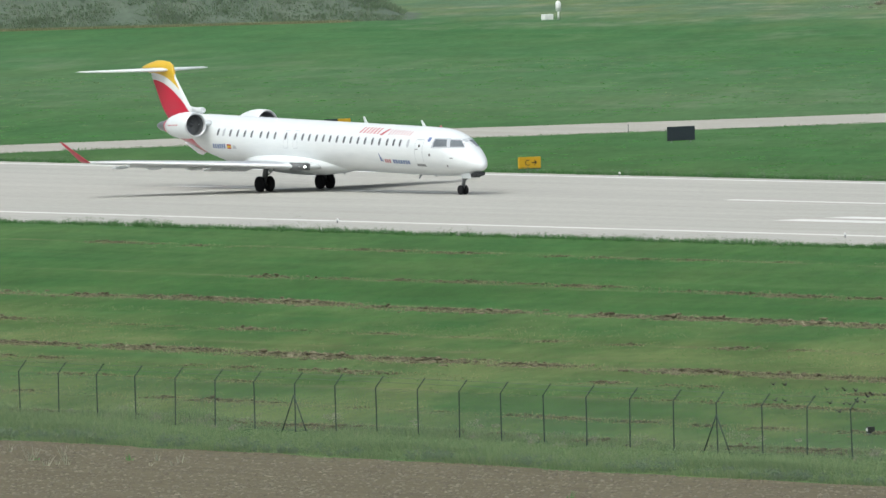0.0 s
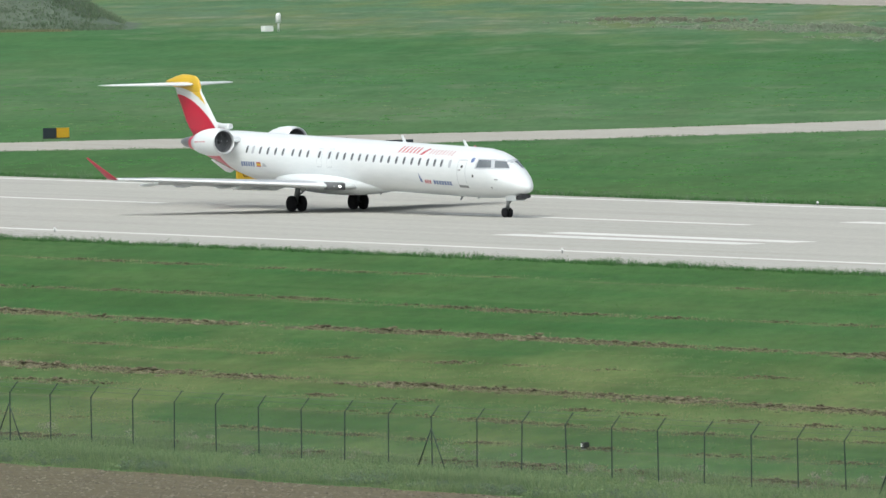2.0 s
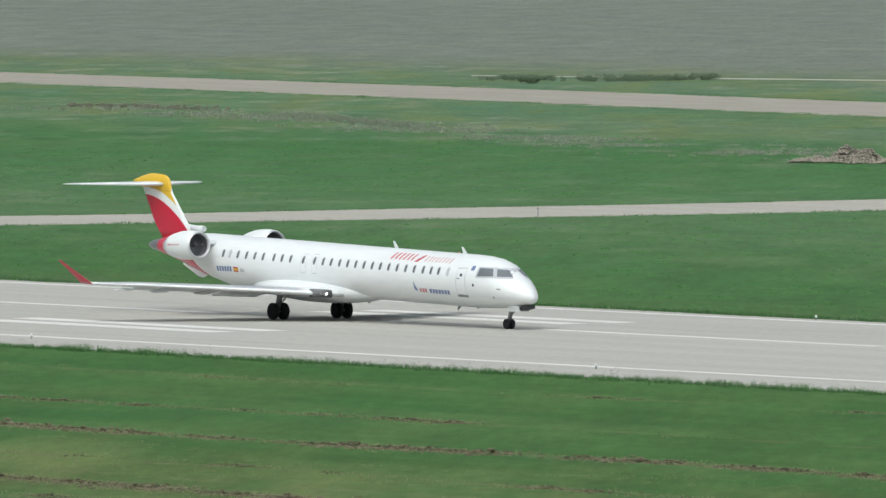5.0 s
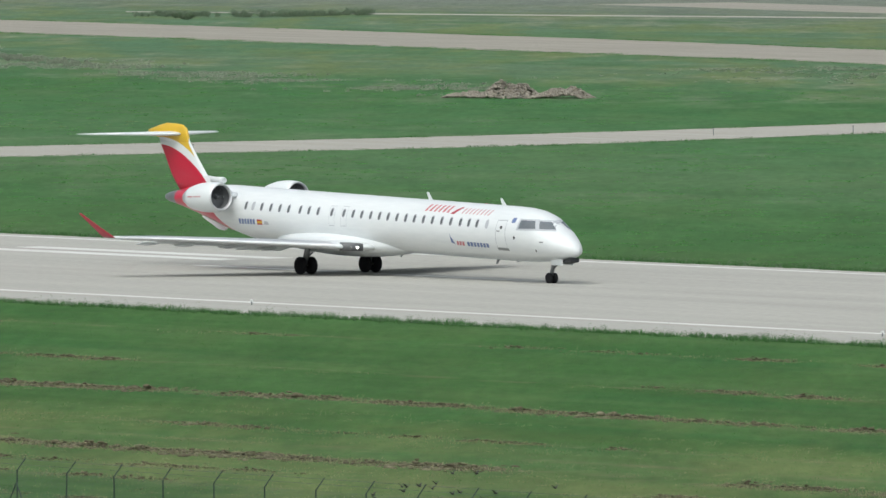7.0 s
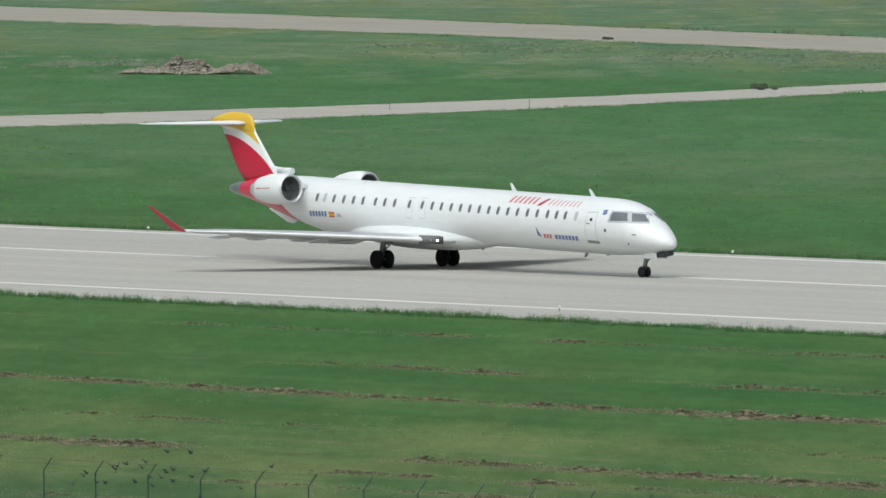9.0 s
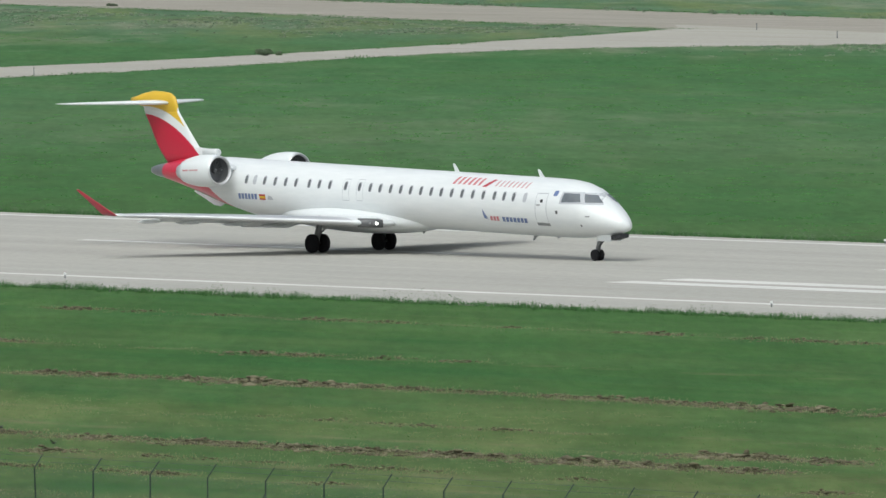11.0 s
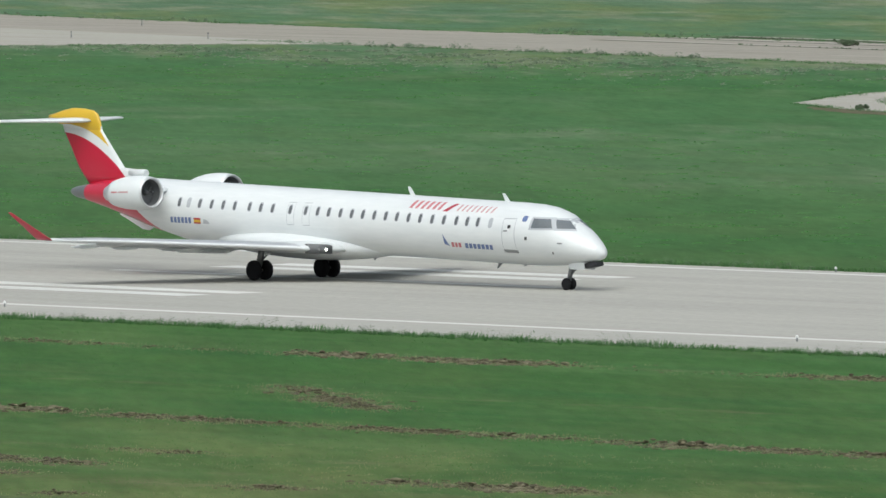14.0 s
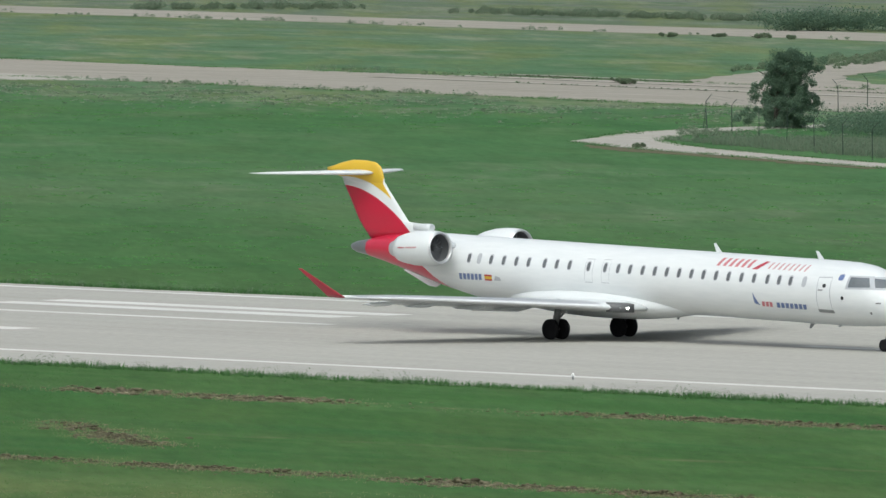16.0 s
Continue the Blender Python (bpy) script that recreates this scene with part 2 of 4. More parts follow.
def from_bm(name, bm, mat, smooth=False):
    me = bpy.data.meshes.new(name)
    bmesh.ops.recalc_face_normals(bm, faces=bm.faces)
    bm.to_mesh(me)
    bm.free()
    me.materials.append(mat)
    if smooth:
        me.polygons.foreach_set("use_smooth", [True] * len(me.polygons))
    return me


def loft(name, rings, mat, smooth=True, cap=True):
    n = len(rings[0])
    v = [p for r in rings for p in r]
    f = []
    for i in range(len(rings) - 1):
        for j in range(n):
            f.append((i * n + j, i * n + (j + 1) % n, (i + 1) * n + (j + 1) % n, (i + 1) * n + j))
    if cap:
        f += [tuple(range(n))[::-1], tuple((len(rings) - 1) * n + j for j in range(n))]
    me = mesh(name, v, f, mat, smooth)
    bm = bmesh.new()
    bm.from_mesh(me)
    bmesh.ops.recalc_face_normals(bm, faces=bm.faces)
    bm.to_mesh(me)
    bm.free()
    return me


def add_box(bm, size, at, rot=None, bevel=0.0):
    r = bmesh.ops.create_cube(bm, size=1.0)
    vs = r["verts"]
    bmesh.ops.scale(bm, vec=size, verts=vs)
    if bevel:
        es = {e for v in vs for e in v.link_edges}
        vs = bmesh.ops.bevel(bm, geom=list(es), offset=bevel, segments=2, affect="EDGES")["verts"]
    m = Matrix.Translation(at) @ (rot or Matrix())
    bmesh.ops.transform(bm, matrix=m, verts=vs)


def box_mesh(name, size, at, mat, rot=None, bevel=0.0):
    bm = bmesh.new()
    add_box(bm, size, at, rot, bevel)
    return from_bm(name, bm, mat)


def rod(bm, a, b, r1, r2=None, seg=8):
    a, b = Vector(a), Vector(b)
    d = b - a
    m = Matrix.Translation((a + b) / 2) @ d.to_track_quat("Z", "Y").to_matrix().to_4x4()
    bmesh.ops.create_cone(bm, cap_ends=True, segments=seg, radius1=r1, radius2=r1 if r2 is None else r2, depth=d.length, matrix=m)


def rod_mesh(name, a, b, r1, mat, r2=None, seg=8):
    bm = bmesh.new()
    rod(bm, a, b, r1, r2, seg)
    return from_bm(name, bm, mat, True)


def lathe(name, profile, mat, seg=32, axis="X", smooth=True, cap=True):
    """profile: (along, radius) pairs; turned about the axis."""
    rings = []
    for a, r in profile:
        ring = []
        for j in range(seg):
            t = 2 * math.pi * j / seg
            c, s = r * math.cos(t), r * math.sin(t)
            ring.append((a, c, s) if axis == "X" else (c, a, s) if axis == "Y" else (c, s, a))
        rings.append(ring)
    return loft(name, rings, mat, smooth, cap)


# ---- ground and pavements ----
def sheet(name, pts, z, mat, label, category, thick=0.0):
    """A flat surface from an outline; with thickness it gets sides."""
    v = [(x, y, z) for x, y in pts]
    f = [tuple(range(len(pts)))]
    if thick:
        n = len(pts)
        v += [(x, y, z - thick) for x, y in pts]
        f += [(i, (i + 1) % n, n + (i + 1) % n, n + i) for i in range(n)]
    bm = bmesh.new()
    me = mesh(name, v, f, mat)
    bm.from_mesh(me)
    bmesh.ops.recalc_face_normals(bm, faces=bm.faces)
    if bm.faces[:][0].normal.z < 0:
        bmesh.ops.reverse_faces(bm, faces=bm.faces)
    bm.to_mesh(me)
    bm.free()
    return tagged(new(name, me), label, category, kind="structure")


def smooth_line(pts, n=12):
    out = []
    p = [Vector(q) for q in pts]
    p = [2 * p[0] - p[1]] + p + [2 * p[-1] - p[-2]]
    for i in range(1, len(p) - 2):
        for j in range(n):
            t = j / n
            out.append(0.5 * (2 * p[i] + (p[i + 1] - p[i - 1]) * t + (2 * p[i - 1] - 5 * p[i] + 4 * p[i + 1] - p[i + 2]) * t * t
                              + (3 * p[i] - p[i - 1] - 3 * p[i + 1] + p[i + 2]) * t ** 3))
    out.append(p[-2])
    return [tuple(q) for q in out]


def ragged(pts, amp, seed):
    out = []
    for x, y in pts:
        o = noise.noise(Vector((x * 0.31 + seed, y * 0.31, 0))) * amp
        o2 = noise.noise(Vector((x * 0.05 + seed, y * 0.05, 3))) * amp
        out.append((x + o, y + o2 + o))
    return out


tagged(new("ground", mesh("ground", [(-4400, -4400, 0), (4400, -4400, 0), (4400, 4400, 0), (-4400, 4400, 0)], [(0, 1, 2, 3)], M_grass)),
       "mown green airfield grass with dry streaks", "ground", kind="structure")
RW_NEAR, RW_FAR = -35.0, 22.6
near_edge = ragged([(-1500 + i * 2.0, RW_NEAR) for i in range(800)], 0.5, 1)
far_edge = ragged([(100 - i * 2.0, RW_FAR) for i in range(800)], 0.4, 9)
sheet("runway", near_edge + far_edge, 0.05, M_runway, "light grey concrete runway with worn white markings", "runway", 0.05)


def marking(x0, x1, y0, y1, label, z=0.056):
    n = max(2, int((x1 - x0) / 3))
    low = [(x0 + (x1 - x0) * i / n, y0 + random.uniform(-.03, .03)) for i in range(n + 1)]
    top = [(x1 - (x1 - x0) * i / n, y1 + random.uniform(-.03, .03)) for i in range(n + 1)]
    sheet("runway_marking", low + top, z, M_line, label, "marking")


marking(-1450, 60, -27.25, -26.35, "long white painted runway side stripe")
marking(-1450, 60, 19.9, 20.75, "long white painted runway side stripe")
for k in (0, 1):
    x0 = -674.1 + 149.7 * k
    for y in (-15.2, -11.9, 7.4, 10.8):
        marking(x0, x0 + 23.7, y - 0.9, y + 0.9, "white painted touchdown zone bar")
for k in range(-10, 8):
    marking(-705 + 60 * k, -675 + 60 * k, 0.85, 1.75, "white painted runway centreline dash")

# taxiway that leaves the runway and joins the far taxiway, and other pavements
left = smooth_line([(-838, 15), (-837, 44), (-826, 70), (-821, 110), (-820, 150), (-828, 185), (-838, 212), (-850, 240), (-853, 262), (-830, 292)])
right = smooth_line([(-905, 312), (-893, 300), (-876, 268), (-866, 246), (-853, 211), (-843, 165), (-842, 130), (-841, 100), (-850, 66), (-854, 42), (-858, 15)])
sheet("taxiway_link", ragged(left, .5, 2) + ragged(right, .5, 4), 0.03, M_taxi, "pale concrete taxiway curving through the grass", "taxiway", 0.03)
top = smooth_line([(-520, 262), (-777, 314), (-840, 321), (-890, 330), (-1040, 362), (-1116, 376), (-1225, 388), (-1330, 396), (-1800, 440)])
bot = smooth_line([(-1800, 400), (-1330, 362), (-1270, 362), (-1178, 352), (-1066, 337), (-995, 326), (-930, 310), (-850, 294), (-755, 275), (-520, 225)])
sheet("taxiway_far", ragged(top, .8, 5) + ragged(bot, .8, 6), 0.024, M_old, "weathered pinkish concrete taxiway with weedy joints", "taxiway", 0.024)
sheet("service_road", ragged(smooth_line([(-560, 400), (-900, 446), (-1050, 470), (-1250, 500)]), 1.2, 8) + ragged(smooth_line([(-1250, 482), (-1040, 452), (-900, 429), (-560, 380)]), 1.2, 3),
      0.02, M_old, "pale gravel service road in far grass", "road", 0.02)
sheet("apron_branch", ragged(smooth_line([(-775, 309), (-798, 318), (-822, 350), (-860, 402), (-900, 440)]), .8, 7) + ragged(smooth_line([(-870, 432), (-832, 380), (-802, 338), (-770, 316), (-740, 305)]), .8, 2),
      0.034, M_old, "cracked concrete branch road with weeds", "road", 0.034)
path_out = smooth_line([(-600, 166), (-642, 183), (-668, 194), (-682, 200), (-695, 207.5)])
path_in = smooth_line([(-699, 213), (-706, 223), (-711, 236), (-712, 250)]) + smooth_line([(-708, 250), (-706, 236), (-701.5, 225), (-694, 214.5), (-682, 205.5), (-666, 197.3), (-642, 186.6), (-600, 169)])
sheet("perimeter_path", ragged(path_out + path_in, .3, 11), 0.03, M_taxi, "narrow pale concrete path beside the fence", "path", 0.03)
sheet("field_track", ragged(smooth_line([(-1250, 423), (-1227, 434), (-1207, 443.5), (-1150, 470)]), .5, 41) + ragged(smooth_line([(-1147, 466), (-1204, 440), (-1224, 431), (-1247, 421)]), .5, 43),
      0.022, M_taxi, "pale dirt track through the far grass", "track", 0.022)
sheet("bare_strip", ragged(smooth_line([(-689, 203), (-682, 199.9), (-668, 193.8), (-642, 182.7)]), .4, 14) + ragged(smooth_line([(-642, 181.2), (-668, 191.8), (-682, 197.4), (-687, 201)]), .7, 15),
      0.012, M_earth, "bare brown soil along the path", "soil", 0.012)
field_top = ragged([(-900 + i * 1.0, -163.6) for i in range(900)], 1.1, 21)
sheet("ploughed_field", field_top + [(0, -330), (-900, -330)], 0.015, M_earth, "stony brown ploughed field", "field", 0.015)
for y0, s in ((-28.7, "near"), (21.6, "far")):
    for k in range(-4, 9):
        lamp = tagged(new("runway_edge_light", None), "small white raised runway edge light on a stub", "light", "runway edge lights")
        lamp.location = (-698 + 50 * k, y0, 0.05)
        part("stem", rod_mesh("stem", (0, 0, 0), (0, 0, .16), .035, M_grey), lamp)
        part("lens", lathe("lens", [(.15, .06), (.18, .07), (.24, .055), (.27, .02)], M_offwhite, 10, "Z"), lamp, "white glass lens")
for x, y in ((-824, 71), (-822, 127), (-831, 190), (-834, 180), (-885, 303), (-860.3, 289.8), (-885.5, 319), (-848.3, 293)):
    m = tagged(new("taxiway_marker", None), "thin grey taxiway edge marker post", "marker", "taxiway markers")
    m.location = (x, y, 0.0)
    part("post", rod_mesh("post", (0, 0, 0), (0, 0, .5), .03, M_grey), m)
    part("cap", lathe("cap", [(.48, .04), (.54, .04), (.56, .015)], M_board, 10, "Z"), m)

# ---- the aircraft ----
# stations: along, belly height, crown height, half width
SECTIONS = [(20.78, 1.60, 1.72, .05), (20.62, 1.42, 2.0, .33), (20.3, 1.32, 2.25, .55), (19.8, 1.24, 2.58, .82), (19.3, 1.18, 2.88, 1.02),
            (18.8, 1.13, 3.16, 1.16), (18.2, 1.09, 3.50, 1.27), (17.5, 1.06, 3.70, 1.34), (16.7, 1.04, 3.80, 1.385), (15.5, 1.05, 3.85, 1.4),
            (-5, 1.48, 4.28, 1.4), (-7, 1.62, 4.32, 1.36), (-9, 2.03, 4.37, 1.22), (-11, 2.55, 4.35, .95), (-13, 3.0, 4.2, .6),
            (-14.2, 3.25, 3.98, .38), (-14.9, 3.36, 3.88, .27), (-15.25, 3.48, 3.78, .15), (-15.4, 3.6, 3.68, .04)]
_xs = np.array([s[0] for s in SECTIONS])[::-1]
_vals = [np.array([s[k] for s in SECTIONS])[::-1] for k in (1, 2, 3)]


def station(x):
    return [float(np.interp(x, _xs, v)) for v in _vals]


def skin(x, z, side=-1, lift=0.006):
    """The point of the hull's side at station x and height z, a little proud."""
    zb, zt, hw = station(x)
    c, h = (zb + zt) / 2, (zt - zb) / 2
    s = max(-1, min(1, (z - c) / h))
    y = hw * math.sqrt(1 - s * s)
    n = Vector((0, y / hw ** 2, (z - c) / h ** 2)).normalized()
    return (x, side * (y + n.y * lift), c + h * s + n.z * lift)


def hull_ring(x, k=40):
    zb, zt, hw = station(x)
    c, h = (zb + zt) / 2, (zt - zb) / 2
    return [(x, hw * math.cos(2 * math.pi * j / k), c + h * math.sin(2 * math.pi * j / k)) for j in range(k)]


def decal(name, corners, mat, parent, label="", side=-1, nx=6, nz=6, lift=0.006, rim=0.0):
    """A thin patch that follows the hull: corners (station, height) low-aft, low-fore, high-fore, high-aft."""
    a, b, c, d = [Vector(q) for q in corners]
    v, f = [], []
    for i in range(nx + 1):
        for j in range(nz + 1):
            u, w = i / nx, j / nz
            p = a * (1 - u) * (1 - w) + b * u * (1 - w) + c * u * w + d * (1 - u) * w
            v.append(skin(p.x, p.y, side, lift))
    for i in range(nx):
        for j in range(nz):
            q = i * (nz + 1) + j
            f.append((q, q + nz + 1, q + nz + 2, q + 1))
    me = mesh(name, v, f, mat, True)
    return part(name, me, parent, label)


def pill(name, x, z, w, h, mat, parent, side=-1, lift=0.008, lean=0.0, label=""):
    """A rounded pane on the hull."""
    v, n = [skin(x, z, side, lift)], 16
    for j in range(n):
        t = 2 * math.pi * j / n
        cx, cz = math.cos(t), math.sin(t)
        px = w / 2 * math.copysign(abs(cx) ** 0.6, cx)
        pz = h / 2 * math.copysign(abs(cz) ** 0.6, cz)
        v.append(skin(x + px, z + pz, side, lift))
    f = [(0, 1 + j, 1 + (j + 1) % n) for j in range(n)]
    return part(name, mesh(name, v, f, mat), parent, label)


def outline(name, corners, w, mat, parent, label="", side=-1):
    """A thin seam round a door or hatch on the hull."""
    pts = []
    for i in range(4):
        a, b = Vector(corners[i]), Vector(corners[(i + 1) % 4])
        pts += [a.lerp(b, k / 8) for k in range(8)]
    cen = sum(pts, Vector((0, 0))) / len(pts)
    v, f, n = [], [], len(pts)
    for p in pts:
        q = cen + (p - cen) * (1 - w / (p - cen).length)
        v += [skin(p.x, p.y, side), skin(q.x, q.y, side)]
    for i in range(n):
        j = (i + 1) % n
        f.append((2 * i, 2 * j, 2 * j + 1, 2 * i + 1))
    return part(name, mesh(name, v, f, mat), parent, label)


def livery():
    """White hull, red tail whose edge sweeps up and aft, grey tail cone."""
    k = Nodes("hull_paint")
    s = k.n("SeparateXYZ", Vector=k.n("TexCoord").outputs["Object"])
    edge = k.math("SUBTRACT", -8.0, k.math("MULTIPLY", k.math("SUBTRACT", s.outputs[2], 1.75), 1.35))
    red = k.math("LESS_THAN", s.outputs[0], edge)
    grey = k.math("LESS_THAN", s.outputs[0], -14.05)
    soil = k.noise(k.coords((.5, 3, 3)), 1.5, 5)
    white = k.ramp(soil, [(.3, (.665, .692, .704)), (.65, (.722, .744, .753))])
    c = k.mix(red, white, (.50, .012, .045))
    c = k.mix(grey, c, (.13, .138, .145))
    k.put(k.b, "Coat Weight", 0.3)
    return k.done(c, 0.3)


def fin_paint():
    k = Nodes("fin_paint")
    s = k.n("SeparateXYZ", Vector=k.n("TexCoord").outputs["Object"])
    x, z = s.outputs[0], s.outputs[2]
    d = k.math("ADD", x, 16.0)
    red = k.math("LESS_THAN", z, k.math("SUBTRACT", 6.36, k.math("MULTIPLY", k.math("POWER", d, 2.0), 0.096)))
    fore = k.math("LESS_THAN", x, k.math("SUBTRACT", -10.75, k.math("MULTIPLY", k.math("SUBTRACT", z, 4.4), 0.98)))
    red = k.math("MULTIPLY", red, fore)
    e = k.math("ADD", x, 15.1)
    yel = k.math("GREATER_THAN", z, k.math("SUBTRACT", 6.72, k.math("ADD", k.math("MULTIPLY", e, .12), k.math("MULTIPLY", k.math("POWER", e, 2.0), 0.115))))
    le = k.math("LESS_THAN", x, k.math("SUBTRACT", -12.8, k.math("MULTIPLY", k.math("MINIMUM", k.math("SUBTRACT", z, 5.9), 0.55), 0.85)))
    yel = k.math("MULTIPLY", yel, le)
    c = k.mix(red, (.685, .712, .722), (.50, .012, .045))
    c = k.mix(yel, c, (.62, .40, .03))
    return k.done(c, 0.32)


def airfoil(le, te, y, z, thick, n=10):
    """A closed wing section between leading and trailing edge at span y."""
    up, low = [], []
    for i in range(n + 1):
        u = 0.5 - 0.5 * math.cos(math.pi * i / n)
        h = thick * 5.0 * (0.2969 * math.sqrt(u) - .126 * u - .3516 * u * u + .2843 * u ** 3 - .1036 * u ** 4) * 2
        x = le + (te - le) * u
        up.append((x, y, z + h * 0.62))
        low.append((x, y, z - h * 0.38))
    return up + low[::-1][1:-1]


def build_aircraft():
    jet = tagged(new("airliner"), "white twin-engined jet airliner with red and yellow tail on runway", "aeroplane")
    M_hull, M_fin = livery(), fin_paint()
    xs = [20.78, 20.72, 20.62, 20.46, 20.3, 20.05, 19.8, 19.55, 19.3, 19.05, 18.8, 18.5, 18.2, 17.85, 17.5, 17.1, 16.7, 16.1, 15.5]
    xs += [15.5 - i for i in range(1, 21)] + [-5, -6, -7, -8, -9, -10, -11, -12, -13, -13.6, -14.2, -14.55, -14.9, -15.1, -15.25, -15.35, -15.4]
    hull = part("fuselage", loft("fuselage", [hull_ring(x) for x in xs], M_hull), jet, "white hull with red tail and grey tail cone")
    # wing to body fairing
    rings = []
    for i in range(25):
        u = i / 24
        x = 7.2 - 12.4 * u
        g = math.sin(math.pi * u) ** 0.55
        c = 1.72 + 0.0215 * (1 - x)
        rings.append([(x, (0.2 + 1.36 * g) * math.cos(t), c + (0.08 + 0.66 * g) * math.sin(t) - 0.05)
                      for t in [2 * math.pi * j / 28 for j in range(28)]])
    part("belly_fairing", loft("belly_fairing", rings, M_white), jet)
    # wings
    for side in (-1, 1):
        rings, edges = [], []
        for y, le, te, z, th in ((0.9, 5.0, -1.9, 1.46, .6), (2.0, 4.45, -1.85, 1.49, .54), (2.9, 3.85, -1.85, 1.54, .46), (4.6, 2.8, -1.85, 1.65, .4),
                                 (7.5, 1.05, -2.45, 1.81, .34), (10.5, -.75, -3.15, 1.97, .26), (12.3, -1.8, -3.6, 2.03, .17)):
            rings.append(airfoil(le, te, side * y, z, th))
        wing = part("wing", loft("wing", rings, M_white), jet, "swept white wing with bare metal leading edge")
        # polished leading edge, just proud of the section
        lead = []
        for r in rings[2:]:
            n = len(r)
            lead.append([Vector(r[j % n]) + Vector((0.012, 0, 0.012 if j >= 0 else -0.012)) for j in (-3, -2, -1, 0, 1, 2, 3)])
        v = [p for l in lead for p in l]
        f = [(i * 7 + j, i * 7 + j + 1, (i + 1) * 7 + j + 1, (i + 1) * 7 + j) for i in range(len(lead) - 1) for j in range(6)]
        part("slat", mesh("slat", v, f, M_metal, True), wing, "bare metal leading edge")
        # winglet, canted out and swept back
        rings = []
        for u in (0, .12, .3, .6, 1.0):
            y = 12.3 + 0.72 * u
            z = 2.03 + 1.22 * u
            le, te = -2.55 - 2.0 * u, -3.62 - 1.15 * u
            rings.append([(px, side * y + side * (pz - z) * -0.8, z + (pz - z) * 0.5) for px, py, pz in airfoil(le, te, 0, z, .09 * (1 - .5 * u))])
        part("winglet", loft("winglet", rings, M_red), wing, "red painted winglet")
        # lowered flaps
        for ya, yb in ((1.6, 4.5), (4.6, 9.4)):
            fr = []
            for y in (ya, yb):
                x = float(np.interp(y, [2, 4.6, 12.3], [-1.85, -1.85, -3.6]))
                z = float(np.interp(y, [2, 4.6, 12.3], [1.44, 1.58, 1.98]))
                c = 1.05 if y < 5 else .75
                fr.append([(x + .25, side * y, z + .02), (x - .1, side * y, z + .06), (x - c, side * y, z - (.3 if ya < 4 else .15)), (x - c + .02, side * y, z - (.33 if ya < 4 else .18)), (x - .1, side * y, z - .12)])
            part("flap", loft("flap", fr, M_white, False), wing, "lowered white wing flap")
        # flap track fairings
        for y in (3.6, 5.8, 8.2, 10.2):
            x = float(np.interp(y, [2, 4.6, 12.3], [-1.85, -1.85, -3.6]))
            z = float(np.interp(y, [2, 4.6, 12.3], [1.44, 1.58, 1.98]))
            part("flap_track_fairing", loft("flap_track_fairing", [[(x + 1.5 - 2.1 * u, side * y + .09 * g * math.cos(t), z - .15 - .08 * u + .1 * g * math.sin(t))
                 for t in [2 * math.pi * j / 10 for j in range(10)]] for u, g in ((0, .1), (.2, .8), (.5, 1), (.8, .6), (1, .05))], M_white), wing)
        # inboard lamp bay
        bay = part("lamp_bay", loft("lamp_bay", [[(le + .03 + .02, side * y, z - .2), (le + .05, side * y, z + .16), (le - .3, side * y, z + .22), (le - .3, side * y, z - .22)]
             for y, le, z in ((1.75, 4.56, 1.51), (2.6, 4.02, 1.545))], M_duct), wing, "dark glazed landing lamp bay")
        for yy, on in ((2.02, True), (2.3, False)):
            part("landing_lamp", lathe("landing_lamp", [(0, .05), (.05, .055), (.08, .02)], M_glow if on else M_grey, 12), bay,
                 "lit landing lamp" if on else "").matrix_local = pose(4.63 - (yy - 1.75) * .64, side * yy, 1.5)
    # fin
    prof = [(4.0, -10.2, -14.1, .20), (4.46, -10.25, -14.55, .19), (4.72, -10.5, -14.78, .17), (4.8, -11.62, -14.85, .17), (5.2, -12.0, -15.1, .16),
            (5.8, -12.55, -15.45, .15), (6.4, -13.1, -15.85, .14), (6.75, -13.38, -16.0, .14)]
    rings = []
    for z, le, te, th in prof:
        rings.append([(px, pz, z) for px, py, pz in airfoil(le, te, 0, 0, th * 1.7)])
    part("fin", loft("fin", rings, M_fin), jet, "tall fin with red, white and yellow sweep")
    rings = []
    for x, zb, zt, w in ((-13.24, 6.5, 6.62, .03), (-13.36, 6.42, 7.0, .08), (-13.5, 6.4, 7.25, .12), (-13.8, 6.4, 7.41, .15), (-14.4, 6.42, 7.48, .17), (-15.2, 6.5, 7.5, .17), (-15.9, 6.68, 7.38, .15), (-16.5, 6.84, 7.22, .1), (-16.95, 7.0, 7.12, .03)):
        c, h = (zb + zt) / 2, (zt - zb) / 2
        rings.append([(x, w * math.cos(2 * math.pi * j / 20), c + h * math.sin(2 * math.pi * j / 20)) for j in range(20)])
    part("fin_cap", loft("fin_cap", rings, M_fin), jet, "yellow bullet fairing on the fin")
